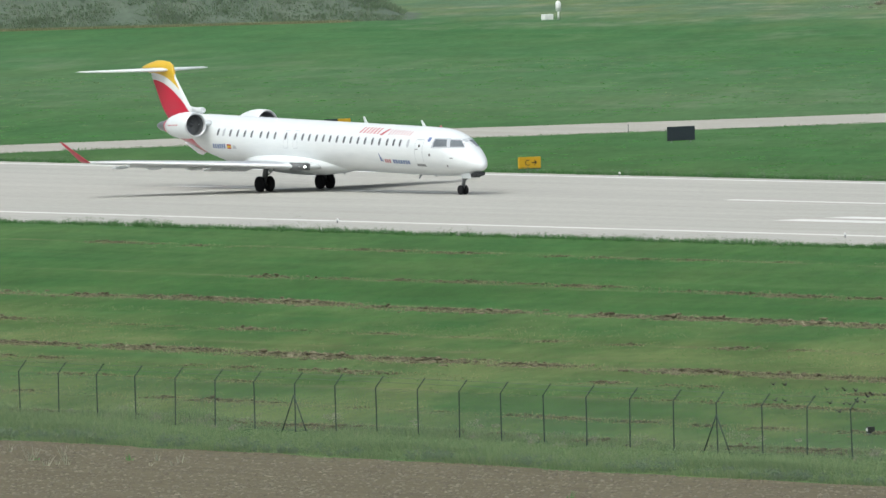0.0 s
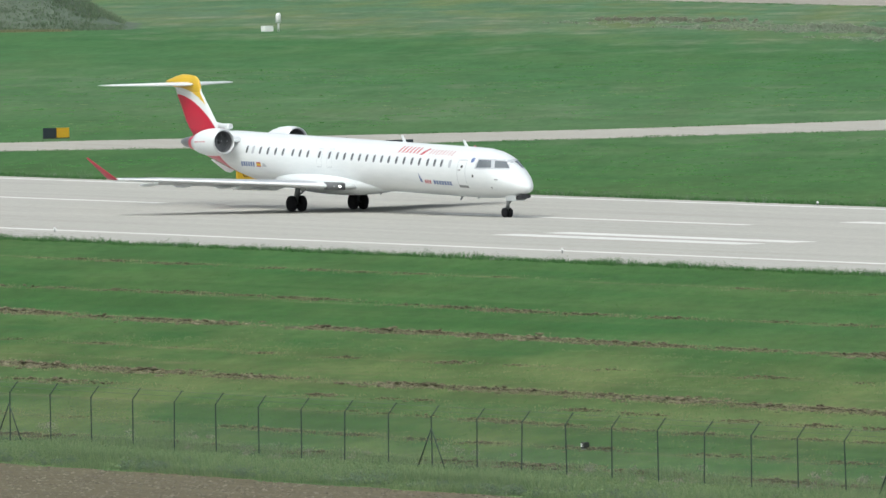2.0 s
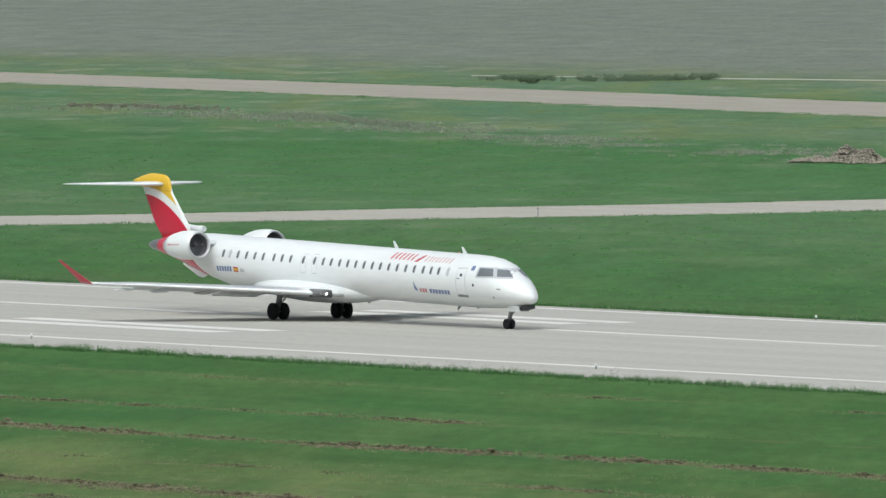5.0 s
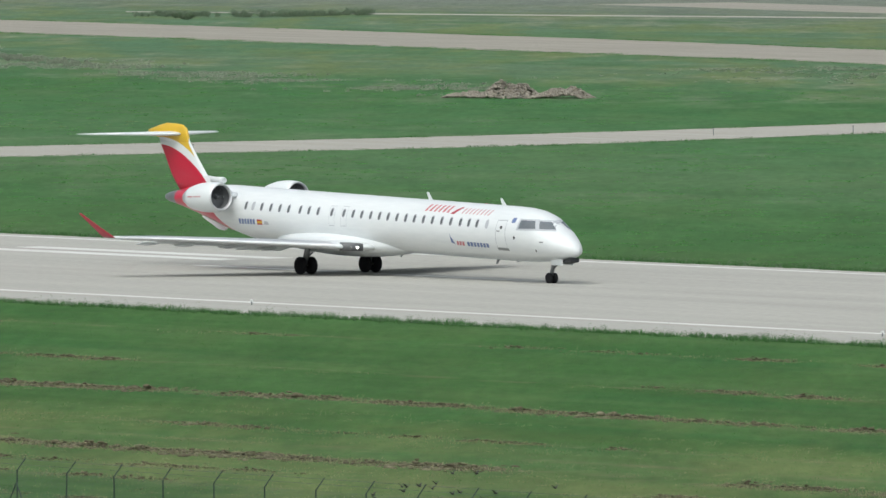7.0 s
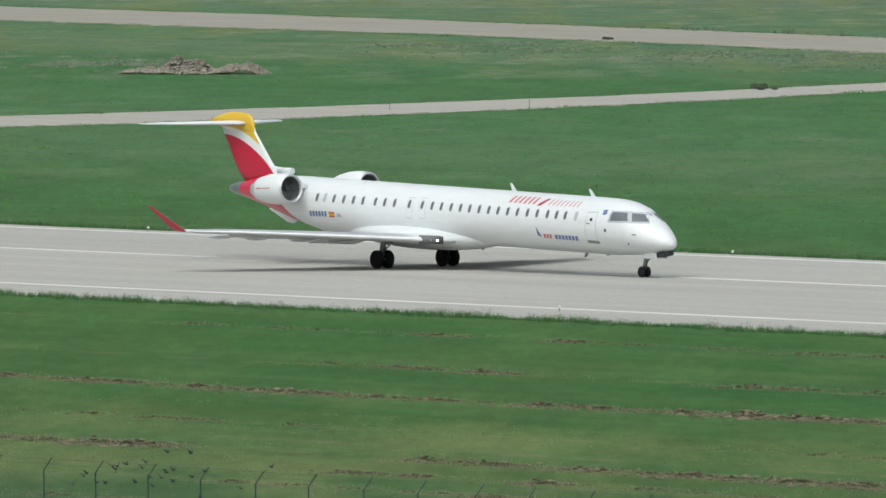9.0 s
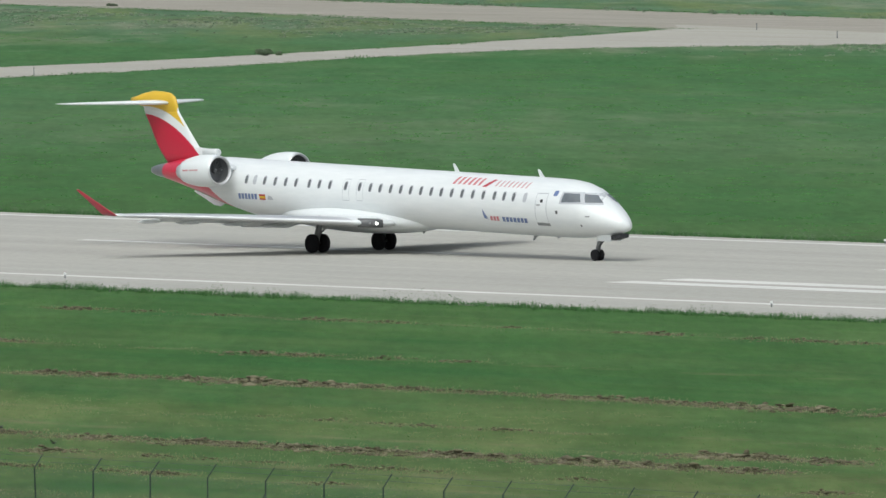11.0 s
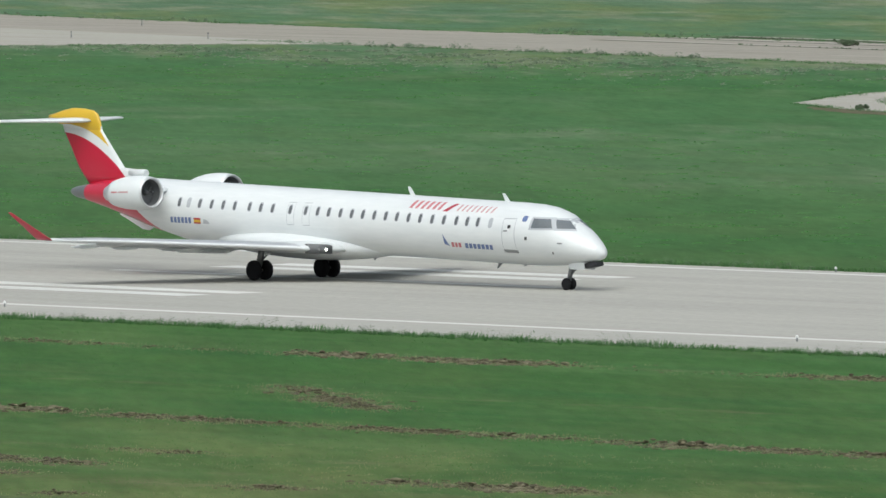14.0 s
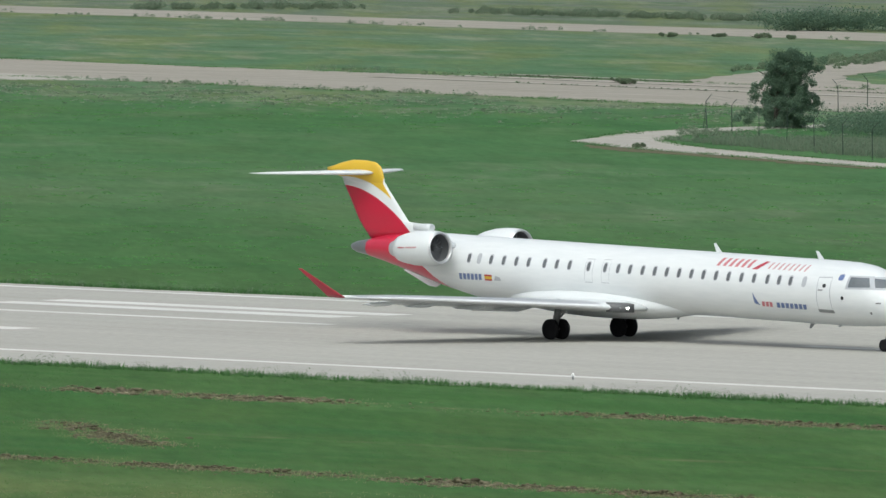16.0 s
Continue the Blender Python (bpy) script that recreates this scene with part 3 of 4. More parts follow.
    for side in (-1, 1):
        rings = [airfoil(le, te, side * y, z, th) for y, le, te, z, th in ((0.0, -13.75, -16.5, 6.92, .24), (.5, -13.95, -16.55, 6.92, .24), (2.2, -15.05, -17.0, 6.92, .17), (3.9, -16.15, -17.45, 6.92, .11), (4.25, -16.55, -17.6, 6.92, .07))]
        part("tailplane", loft("tailplane", rings, M_white), jet)
        # ventral strake
        part("strake", loft("strake", [[(-9.0, side * .52, 2.12), (-9.15, side * .66, 1.99), (-9.6, side * .7, 2.05), (-11.3, side * .58, 2.67), (-11.3, side * .5, 2.72)],
                                       [(-9.0, side * .55, 2.14), (-9.15, side * .7, 2.01), (-9.6, side * .74, 2.07), (-11.3, side * .61, 2.69), (-11.3, side * .53, 2.74)]], M_white, False), jet)
        # engine
        eng = part("nacelle", lathe("nacelle", [(.02, .645), (-.0, .695), (-.12, .735), (-.5, .775), (-1.0, .79), (-1.6, .755), (-2.2, .65), (-2.5, .57), (-2.5, .5), (-2.2, .48)], M_white, 40, cap=False), jet, "white engine nacelle")
        eng.matrix_local = pose(-6.95, side * 2.47, 3.83, 0, -2.0, 0)
        part("intake_lip", lathe("intake_lip", [(-.12, .605), (.0, .62), (.035, .66), (.02, .70), (-.06, .725)], M_metal, 40, cap=False), eng, "bare metal intake lip")
        part("intake_duct", lathe("intake_duct", [(.0, .63), (-.3, .60), (-.6, .60), (-.62, .1)], M_duct, 32, cap=False), eng, "dark intake duct")
        bm = bmesh.new()
        for j in range(18):
            t = 2 * math.pi * j / 18
            add_box(bm, (.02, .11, .42), (0, 0, 0), Matrix.Rotation(t, 4, "X") @ Matrix.Translation((-.5, 0, .33)) @ Matrix.Rotation(.6, 4, "Z"))
        part("fan", from_bm("fan", bm, M_duct), eng)
        part("spinner", lathe("spinner", [(-.2, .02), (-.3, .08), (-.5, .15)], M_duct, 16), eng)
        part("nozzle", lathe("nozzle", [(-2.3, .47), (-2.65, .41), (-3.0, .34), (-3.0, .3), (-2.6, .28)], M_metal, 28, cap=False), eng, "bare metal exhaust nozzle")
        rings = [airfoil(-7.5, -9.7, side * y, 3.85, .34) for y in (.9, 1.3, 1.9)]
        part("pylon", loft("pylon", rings, M_white), jet)
        # maker's bars on the nacelle
        if side == -1:
            for x0, w, mm in ((-2.05, .5, M_word), (-1.45, .7, M_pink)):
                bar = part("nacelle_lettering", mesh("nacelle_lettering", [(x0 + w * i / 4, -np.interp(x0 + w * i / 4, [-2.2, -1.6, -1.0, -.5], [.66, .765, .797, .785]) * math.cos(a), .7 * math.sin(a)) for i in range(5) for a in (.02, .12)],
                           [(2 * i, 2 * i + 2, 2 * i + 3, 2 * i + 1) for i in range(4)], mm), eng)
    # dorsal intake at the fin's root
    part("ram_air_inlet", lathe("ram_air_inlet", [(-10.15, .1), (-10.1, .15), (-10.2, .18), (-11.2, .16)], M_white, 16), jet).location.z = 4.58
    # landing gear
    for side in (-1, 1):
        leg = part("main_leg", rod_mesh("main_leg", (-.1, side * 2.06, .5), (.15, side * 1.95, 1.75), .16, M_grey), jet, "grey main landing gear leg")
        part("drag_strut", rod_mesh("drag_strut", (-.05, side * 2.06, .75), (0.1, side * 1.2, 1.5), .045, M_grey), leg)
        part("axle", rod_mesh("axle", (0, side * 2.06 - .36, .455), (0, side * 2.06 + .36, .455), .06, M_grey), leg)
        part("leg_door", box_mesh("leg_door", (.7, .03, .55), (.0, side * 1.72, 1.42), M_white, bevel=.01), leg)
        for off in (-.33, .33):
            wheels.append((wheel("main_wheel", .455, .14, jet), Vector((0, side * 2.06 + off, .455)), .455))
    leg = part("nose_leg", rod_mesh("nose_leg", (18.42, 0, .3), (18.75, 0, 1.4), .11, M_grey), jet, "grey nose gear leg")
    part("axle", rod_mesh("axle", (18.45, -.22, .28), (18.45, .22, .28), .04, M_grey), leg)
    part("drag_strut", rod_mesh("drag_strut", (18.55, 0, .7), (19.3, 0, 1.3), .07, M_grey), leg)
    part("taxi_lamp", lathe("taxi_lamp", [(0, .07), (.06, .08), (.08, .03)], M_grey, 10), leg).location = (18.7, -.12, .95)
    for s in (-1, 1):
        part("gear_door", box_mesh("gear_door", (1.0, .03, .32), (19.35, s * .34, 1.1), M_white, Matrix.Rotation(s * -.12, 4, "X"), .01), jet)
    part("forward_gear_door", box_mesh("forward_gear_door", (.72, .56, .2), (20.1, 0, 1.17), M_dark, Matrix.Rotation(radians(-10), 4, "Y"), .03), jet, "dark open forward nose gear door")
    for off in (-.15, .15):
        wheels.append((wheel("nose_wheel", .27, .09, jet), Vector((18.45, off, .27)), .27))
    # cabin windows, one row a side
    zf = lambda x: 2.478 + (14 - x) * .0213 + .475
    cabin = [-6.34, -5.69, -4.92, -4.11, -3.31, -2.52, -1.5, -.73, .08, 1.29, 2.34, 3.15, 3.9, 4.69, 5.45, 6.2, 6.97, 7.74, 8.49, 9.27, 10.05, 10.85, 11.63, 12.46, 13.18, 13.88, 14.72]
    for side in (-1, 1):
        for i, x in enumerate(cabin):
            pale = i in (1, 26)
            surround = pill("window_surround", x, zf(x), .27, .46, M_seam, hull, side, .004)
            pill("window_pane", x, zf(x) - .01, .19, .37, M_seam if pale else M_glass, hull, side, .009, label="covered pane" if pale else "")
        for x in (1.12, 2.17):
            outline("overwing_exit", [(x, 2.52), (x + .5, 2.52), (x + .44, 3.55), (x - .06, 3.55)], .03, M_seam, hull, side=side)
    outline("service_door", [(15.52, 1.74), (16.4, 1.72), (16.34, 3.18), (15.54, 3.17)], .045, M_seam, hull, "closed service door with grey seam")
    decal("door_sill", [(15.5, 1.64), (16.44, 1.62), (16.42, 1.76), (15.5, 1.78)], M_grey, hull)
    pill("door_pane", 15.97, 2.8, .2, .16, M_dark, hull)
    decal("door_handle", [(15.62, 2.58), (15.9, 2.58), (15.9, 2.64), (15.62, 2.64)], M_grey, hull)
    pill("static_port", 17.08, 2.3, .16, .16, M_dark, hull)
    pill("static_port", 18.56, 1.68, .1, .1, M_dark, hull)
    decal("pitot_probe", [(18.9, 2.09), (19.15, 2.09), (19.15, 2.15), (18.9, 2.15)], M_grey, hull)
    pill("round_emblem", 16.84, 3.17, .3, .26, M_blue, hull, label="round blue emblem")
    # cockpit glazing
    for side in (-1, 1):
        decal("cockpit_surround", [(17.22, 2.68), (18.62, 2.7), (18.36, 3.25), (17.24, 3.26)], M_seam, hull, "", side, lift=.008)
        decal("cockpit_side_pane", [(17.36, 2.76), (18.5, 2.78), (18.24, 3.17), (17.36, 3.19)], M_pane, hull, "dark cockpit side pane", side, lift=.014)
        decal("windscreen_surround", [(18.62, 2.68), (19.5, 2.66), (18.84, 3.2), (18.36, 3.22)], M_seam, hull, "", side, lift=.008)
        decal("windscreen", [(18.72, 2.76), (19.4, 2.75), (18.86, 3.1), (18.44, 3.15)], M_pane, hull, "dark windscreen pane", side, lift=.014)
    # worn lettering as plain bars
    def bars(name, x0, x1, z0, z1, n, mat, label, slant=.12, gap=.35, drop=.022):
        step = (x1 - x0) / n
        for i in range(n):
            a = x0 + i * step
            b = a + step * (1 - gap)
            dz = -drop * (a - x0)
            decal(name, [(a, z0 + dz), (b, z0 + dz), (b + slant, z1 + dz), (a + slant, z1 + dz)], mat, hull, label if i == 0 else "", nx=1, nz=4)
    bars("title_bar", 9.05, 11.3, 3.47, 3.8, 6, M_word, "red bars of airline lettering", .1, .5)
    decal("title_mark", [(11.3, 3.38), (11.62, 3.37), (12.08, 3.7), (11.85, 3.72)], M_red, hull, "red slanted mark", nx=2)
    bars("subtitle_bar", 12.2, 14.75, 3.41, 3.68, 8, M_pink, "pale red bars of lettering", .1, .62)
    decal("blue_mark", [(11.62, 1.92), (11.92, 1.84), (11.78, 2.1), (11.6, 2.38)], M_blue, hull, "blue sail mark", nx=3)
    bars("operator_bar", 12.05, 12.75, 1.8, 2.01, 3, M_word, "red bars of lettering", .05, .25)
    bars("operator_bar", 12.95, 14.85, 1.77, 1.99, 7, M_blue, "blue bars of lettering", .05, .25)
    bars("registration_bar", -7.0, -5.45, 2.43, 2.7, 6, M_blue, "dark blue registration bars", .04, .3, 0)
    decal("flag_patch", [(-5.32, 2.42), (-4.84, 2.41), (-4.82, 2.68), (-5.3, 2.69)], M_red, hull, "red and yellow flag", nx=2)
    decal("flag_stripe", [(-5.31, 2.49), (-4.83, 2.48), (-4.82, 2.6), (-5.3, 2.61)], M_yellow, hull, nx=2, lift=.01)
    decal("yellow_emblem", [(-4.7, 2.43), (-4.25, 2.42), (-4.32, 2.58), (-4.6, 2.64)], M_seam, hull, nx=2)
    # blade aerials
    for x, z, l, h in ((7.98, 3.98, .3, .4), (14.3, 3.86, .3, .36)):
        part("blade_aerial", loft("blade_aerial", [[(x + .0, -.03, z), (x + l, -.03, z), (x + l, .03, z), (x, .03, z)], [(x - .2, -.012, z + h), (x - .05, -.012, z + h), (x - .05, .012, z + h), (x - .2, .012, z + h)]], M_white, False), jet)
    for x, z in ((13.85, 1.12), (5.6, 1.25), (15.6, 1.08)):
        h = .26 if x != 15.6 else .1
        part("belly_aerial", loft("belly_aerial", [[(x, -.025, z), (x + .26, -.025, z), (x + .26, .025, z), (x, .025, z)], [(x - .14, -.01, z - h), (x - .02, -.01, z - h), (x - .02, .01, z - h), (x - .14, .01, z - h)]], M_grey, False), jet)
    return jet


wheels = []


def wheel(name, r, w, parent):
    w_ob = part(name, lathe(name, [(-w, r * .55), (-w, r * .86), (-w * .75, r * .97), (-w * .3, r), (w * .3, r), (w * .75, r * .97), (w, r * .86), (w, r * .55)], M_tyre, 28, "Y"), parent, "black tyre")
    part("rim", lathe("rim", [(-w * .9, r * .1), (-w * .95, r * .5), (-w * .7, r * .56), (w * .7, r * .56), (w * .95, r * .5), (w * .9, r * .1)], M_grey, 20, "Y"), w_ob, "grey wheel rim")
    return w_ob


jet = build_aircraft()

# ---- perimeter fence ----
def fence_post_mesh():
    bm = bmesh.new()
    rod(bm, (0, 0, -.1), (0, 0, 1.9), .026)
    rod(bm, (0, 0, 1.88), (0, .36, 2.3), .021)
    return from_bm("post", bm, M_post)


def net_mesh(width, height, step=.12, r=.0016):
    """A chain-link panel: crossing wires with square section."""
    v, f = [], []

    def wire(a, b):
        a, b = Vector(a), Vector(b)
        d = (b - a).normalized()
        n1 = Vector((0, 1, 0))
        n2 = d.cross(n1)
        q = len(v)
        for p in (a, b):
            v.extend([p + n1 * r + n2 * r, p - n1 * r + n2 * r, p - n1 * r - n2 * r, p + n1 * r - n2 * r])
        f.extend([(q + i, q + (i + 1) % 4, q + 4 + (i + 1) % 4, q + 4 + i) for i in range(4)])

    n = int((width + height) / step)
    for i in range(1, n):
        s = i * step
        x0, z0 = (s, 0) if s <= width else (width, s - width)
        x1, z1 = (0, s) if s <= height else (s - height, height)
        wire((x0, 0, z0), (x1, 0, z1))
        wire((width - x0, .004, z0), (width - x1, .004, z1))
    for z in (.05, 1.0, height):
        wire((0, .01, z), (width, .01, z))
    return mesh("net", v, f, M_wire)


POST, NET = fence_post_mesh(), net_mesh(3.0, 1.82)


def fence(origin, count, turn, braces, label, step=3.0):
    """A run of cranked posts, with nets between and braced posts."""
    base = tagged(new("fence"), label, "fence")
    base.matrix_world = pose(*origin, 0, 0, turn)
    for i in range(count):
        p = part("post", POST, base)
        p.location = (step * i, random.uniform(-.02, .02), 0)
        p.rotation_euler = (random.gauss(0, .012), random.gauss(0, .012), 0)
        if i < count - 1 and step == 3.0:
            part("net", NET, base).location = (3.0 * i, 0, .03)
        if i % 10 == braces:
            for s in (-1, 1):
                part("brace", rod_mesh("brace", (step * i + s * .95, -.05, -.05), (step * i, -.03, 1.45), .024, M_post), base)
    for z, y in ((2.08, .2), (2.25, .34)):
        part("top_wire", rod_mesh("top_wire", (0, y, z), (step * (count - 1), y, z), .006, M_wire, seg=4), base)
    return base


fence((-578.4, -154, 0), 84, 0, 7, "dark green steel mesh fence with cranked posts")


fence((-709, 233, 0), 7, -35.5, 0, "distant green post and wire fence beside the path", 11.2)
fence((-732, 268, 0), 3, 127, 3, "distant green post and wire fence behind the tree", 14.0)


# ---- signs, beacon and boxes ----
def board_on_legs(at, width, height, clear, mats, label, turn=0.0, text=""):
    s = tagged(new("airfield_sign"), label, "sign")
    s.matrix_world = pose(*at, 0, 0, turn)
    n = len(mats)
    for i, m in enumerate(mats):
        w = width / n
        part("panel", box_mesh("panel", (.16, w - .01, height), (0, -width / 2 + w * (i + .5), clear + height / 2), m, bevel=.02), s)
    part("frame", box_mesh("frame", (.12, width + .05, .05), (-.0, 0, clear - .02), M_dark), s)
    for y in (-width * .35, width * .35):
        part("leg", rod_mesh("leg", (0, y, -.05), (0, y, clear), .035, M_grey), s)
    return s


c_sign = board_on_legs((-763, 24.8, 0), 1.55, .68, .22, [M_signy], "yellow taxiway direction sign with black letter and arrow")
cu = bpy.data.curves.new("letter", "FONT")
cu.body, cu.size, cu.extrude, cu.align_x = "C", .5, .004, "CENTER"
cu.materials.append(M_black)
letter = part("letter", cu, c_sign, "black letter C")
letter.matrix_local = pose(.09, -.2, .39, 90, 0, 90)
bm = bmesh.new()
add_box(bm, (.01, .34, .06), (.09, .28, .56))
for s in (-1, 1):
    add_box(bm, (.01, .2, .06), (.09, .38, .56 + s * .06), Matrix.Rotation(s * -.75, 4, "X"))
part("arrow", from_bm("arrow", bm, M_black), c_sign, "black arrow")
board_on_legs((-803, 61.5, 0), 2.05, .85, .15, [M_board], "dark unlit back of an airfield sign board")
board_on_legs((-856, 68.5, 0), 2.0, .66, .08, [M_board, M_signy], "black and yellow airfield sign board")

beacon = tagged(new("radio_beacon"), "small white aerial on a post with a white box", "aerial")
beacon.location = (-1133, 262, 0)
part("post", rod_mesh("post", (0, 0, 0), (0, 0, .8), .09, M_offwhite), beacon)
part("head", lathe("head", [(.75, .12), (.8, .24), (1.45, .24), (1.6, .16), (1.66, .03)], M_offwhite, 16, "Z"), beacon, "white rounded aerial housing")
part("equipment_box", box_mesh("equipment_box", (.7, .9, .5), (-.3, -1.0, .25), M_offwhite, bevel=.04), beacon)

jbox = tagged(new("junction_box"), "small black box with a pale front on the grass", "box")
jbox.location = (-474.5, -142.5, 0)
part("body", box_mesh("body", (.25, .25, .24), (0, 0, .16), M_black, bevel=.02), jbox)
part("stand", box_mesh("stand", (.2, .2, .05), (0, 0, .02), M_grey), jbox)
part("front", box_mesh("front", (.09, .01, .13), (-.05, -.129, .17), M_offwhite), jbox)


# ---- foliage and loose stuff, many small pieces ----
def scatter_blades(name, spots, mat, label, category, blades=6, height=(.12, .3), spread=.12, width=.025):
    """Tufts of bent grass blades joined into one mesh."""
    rng = np.random.default_rng(len(spots))
    n = len(spots) * blades
    p = np.repeat(np.asarray(spots, float), blades, axis=0)
    hs = rng.uniform(*height, n) * (p[:, 3] if p.shape[1] > 3 else 1.0)
    a = rng.uniform(0, 2 * np.pi, n)
    r = spread * np.sqrt(rng.uniform(0, 1, n)) * (p[:, 3] if p.shape[1] > 3 else 1.0)
    b = p[:, :3] + np.stack([r * np.cos(a), r * np.sin(a), np.zeros(n) - .02], 1)
    side = np.stack([-np.sin(a + .7), np.cos(a + .7), np.zeros(n)], 1) * (width * rng.uniform(.6, 1.4, n))[:, None]
    lean = np.stack([np.cos(a), np.sin(a), np.zeros(n)], 1) * (hs * rng.uniform(.1, .7, n))[:, None]
    tip = b + lean + np.stack([np.zeros(n), np.zeros(n), hs], 1)
    v = np.stack([b - side, b + side, tip], 1).reshape(-1, 3)
    me = bpy.data.meshes.new(name)
    me.vertices.add(len(v))
    me.vertices.foreach_set("co", v.ravel())
    me.loops.add(3 * n)
    me.loops.foreach_set("vertex_index", np.arange(3 * n))
    me.polygons.add(n)
    me.polygons.foreach_set("loop_start", np.arange(0, 3 * n, 3))
    me.update(calc_edges=True)
    me.materials.append(mat)
    return tagged(new(name, me), label, category, kind="stuff")


ICO = bmesh.new()
bmesh.ops.create_icosphere(ICO, subdivisions=1, radius=1.0)
ICO_V = np.array([v.co[:] for v in ICO.verts])
ICO_F = np.array([[v.index for v in f.verts] for f in ICO.faces])
ICO.free()


def lumps(name, spots, mat, label="", category="", parent=None):
    """Rough joined lumps; each spot: x, y, z, size x, size y, size z."""
    s = np.asarray(spots, float)
    rng = np.random.default_rng(len(s) + 5)
    k = len(s)
    jig = rng.uniform(.65, 1.3, (k, len(ICO_V), 1))
    a = rng.uniform(0, 6.28, k)
    q = ICO_V[None] * jig * s[:, None, 3:6]
    ca, sa = np.cos(a)[:, None], np.sin(a)[:, None]
    keep = (s[:, 3] / s[:, 4] > 1.6)[:, None]
    ca, sa = np.where(keep, 1, ca), np.where(keep, 0, sa)
    q = np.stack([q[..., 0] * ca - q[..., 1] * sa, q[..., 0] * sa + q[..., 1] * ca, q[..., 2]], 2) + s[:, None, :3]
    f = (ICO_F[None] + (np.arange(k) * len(ICO_V))[:, None, None]).reshape(-1, 3)
    me = bpy.data.meshes.new(name)
    v = q.reshape(-1, 3)
    me.vertices.add(len(v))
    me.vertices.foreach_set("co", v.ravel())
    me.loops.add(f.size)
    me.loops.foreach_set("vertex_index", f.ravel())
    me.polygons.add(len(f))
    me.polygons.foreach_set("loop_start", np.arange(0, f.size, 3))
    me.update(calc_edges=True)
    me.materials.append(mat)
    ob = new(name, me)
    if parent:
        ob.parent = parent
        return ob
    return tagged(ob, label, category, kind="stuff")


def leaf_cloud(name, clumps, mat, label="", category="", per=60, leaf=.1, parent=None, seed=1):
    """Clumps (x, y, z, radius, squash) filled with small loose leaves, joined."""
    r = np.random.default_rng(seed)
    c = np.repeat(np.asarray(clumps, float), per, axis=0)
    n = len(c)
    d = r.normal(0, 1, (n, 3))
    d /= np.linalg.norm(d, axis=1)[:, None]
    p = c[:, :3] + d * (c[:, 3] * r.uniform(.35, 1.05, n))[:, None] * np.stack([np.ones(n), np.ones(n), c[:, 4]], 1)
    p[:, 2] = np.abs(p[:, 2]) + .01
    t1, t2 = r.normal(0, 1, (n, 3)), r.normal(0, 1, (n, 3))
    t1 *= (leaf * r.uniform(.6, 1.3, n) / np.linalg.norm(t1, axis=1))[:, None]
    t2 *= (leaf * r.uniform(.4, .9, n) / np.linalg.norm(t2, axis=1))[:, None]
    v = np.stack([p - t1, p + t2, p + t1, p - t2], 1).reshape(-1, 3)
    me = bpy.data.meshes.new(name)
    me.vertices.add(4 * n)
    me.vertices.foreach_set("co", v.ravel())
    me.loops.add(4 * n)
    me.loops.foreach_set("vertex_index", np.arange(4 * n))
    me.polygons.add(n)
    me.polygons.foreach_set("loop_start", np.arange(0, 4 * n, 4))
    me.update(calc_edges=True)
    me.materials.append(mat)
    ob = new(name, me)
    if parent:
        ob.parent = parent
        return ob
    return tagged(ob, label, category, kind="stuff")


rng = np.random.default_rng(4)


def nz(x, y, s=.1, seed=0.0):
    return noise.noise(Vector((x * s + seed, y * s, seed)))


# fringes of taller grass along the pavements
spots = []
for y, w in ((RW_NEAR, .7), (RW_FAR, .7)):
    for x in np.arange(-900, -340, .14):
        d = abs(rng.normal(0, w)) * (-1 if y < 0 else 1)
        big = 1 + 1.3 * max(0, nz(x, y, .35, 3))
        spots.append((x, y + d, .04, big))
scatter_blades("runway_edge_grass", spots, M_blade, "uneven green grass fringe along the runway", "grass", 20, (.05, .26), .3, .016)
spots = []
for y, w in ((RW_NEAR, -1), (RW_FAR, 1)):
    for x in np.arange(-900, -340, .3):
        if nz(x, y, .22, 12) > -.12:
            r = rng.uniform(.06, .24) * (1 + 1.5 * max(0, nz(x, y, .3, 3)))
            spots.append((x + rng.normal(0, .4), y + w * abs(rng.normal(.1, .5)), r * .8, r, 1.15))
leaf_cloud("runway_edge_weeds", spots, M_scrub, "low dull weeds along the runway edge", "weeds", 40, .028, seed=61)
spots = []
BOT_X, BOT_Y = [p[0] for p in bot], [p[1] for p in bot]
for ln, off in ((left, .7), (right, .7), (top, .7), (bot, .7), (path_out, .2), (path_in, .2)):
    for (x0, y0), (x1, y1) in zip(ln, ln[1:]):
        L = math.hypot(x1 - x0, y1 - y0)
        if not (-1400 < x0 < -500):
            continue
        for i in range(int(L / .3)):
            t = rng.random()
            xs, ys = x0 + (x1 - x0) * t, y0 + (y1 - y0) * t
            if (ln is left or ln is right) and ys > np.interp(xs, BOT_X, BOT_Y) - 1.5:
                continue
            if ln is bot and -893 < xs < -846:
                continue
            spots.append((x0 + (x1 - x0) * t + rng.normal(0, off), y0 + (y1 - y0) * t + rng.normal(0, off), 0, 1 + 1.5 * max(0, nz(x0 + t * L, y0, .2, 8))))
scatter_blades("taxiway_edge_grass", spots, M_blade, "uneven green grass fringe along the taxiways", "grass", 14, (.03, .13), .45, .035)
# short living sward over the near meadow
n = 60000
spots = np.stack([rng.uniform(-640, -345, n), rng.uniform(-148, -36.5, n), np.zeros(n), rng.uniform(.5, 1.3, n)], 1)
scatter_blades("near_sward", spots, M_mead, "short green meadow grass", "grass", 8, (.02, .07), .8, .016)
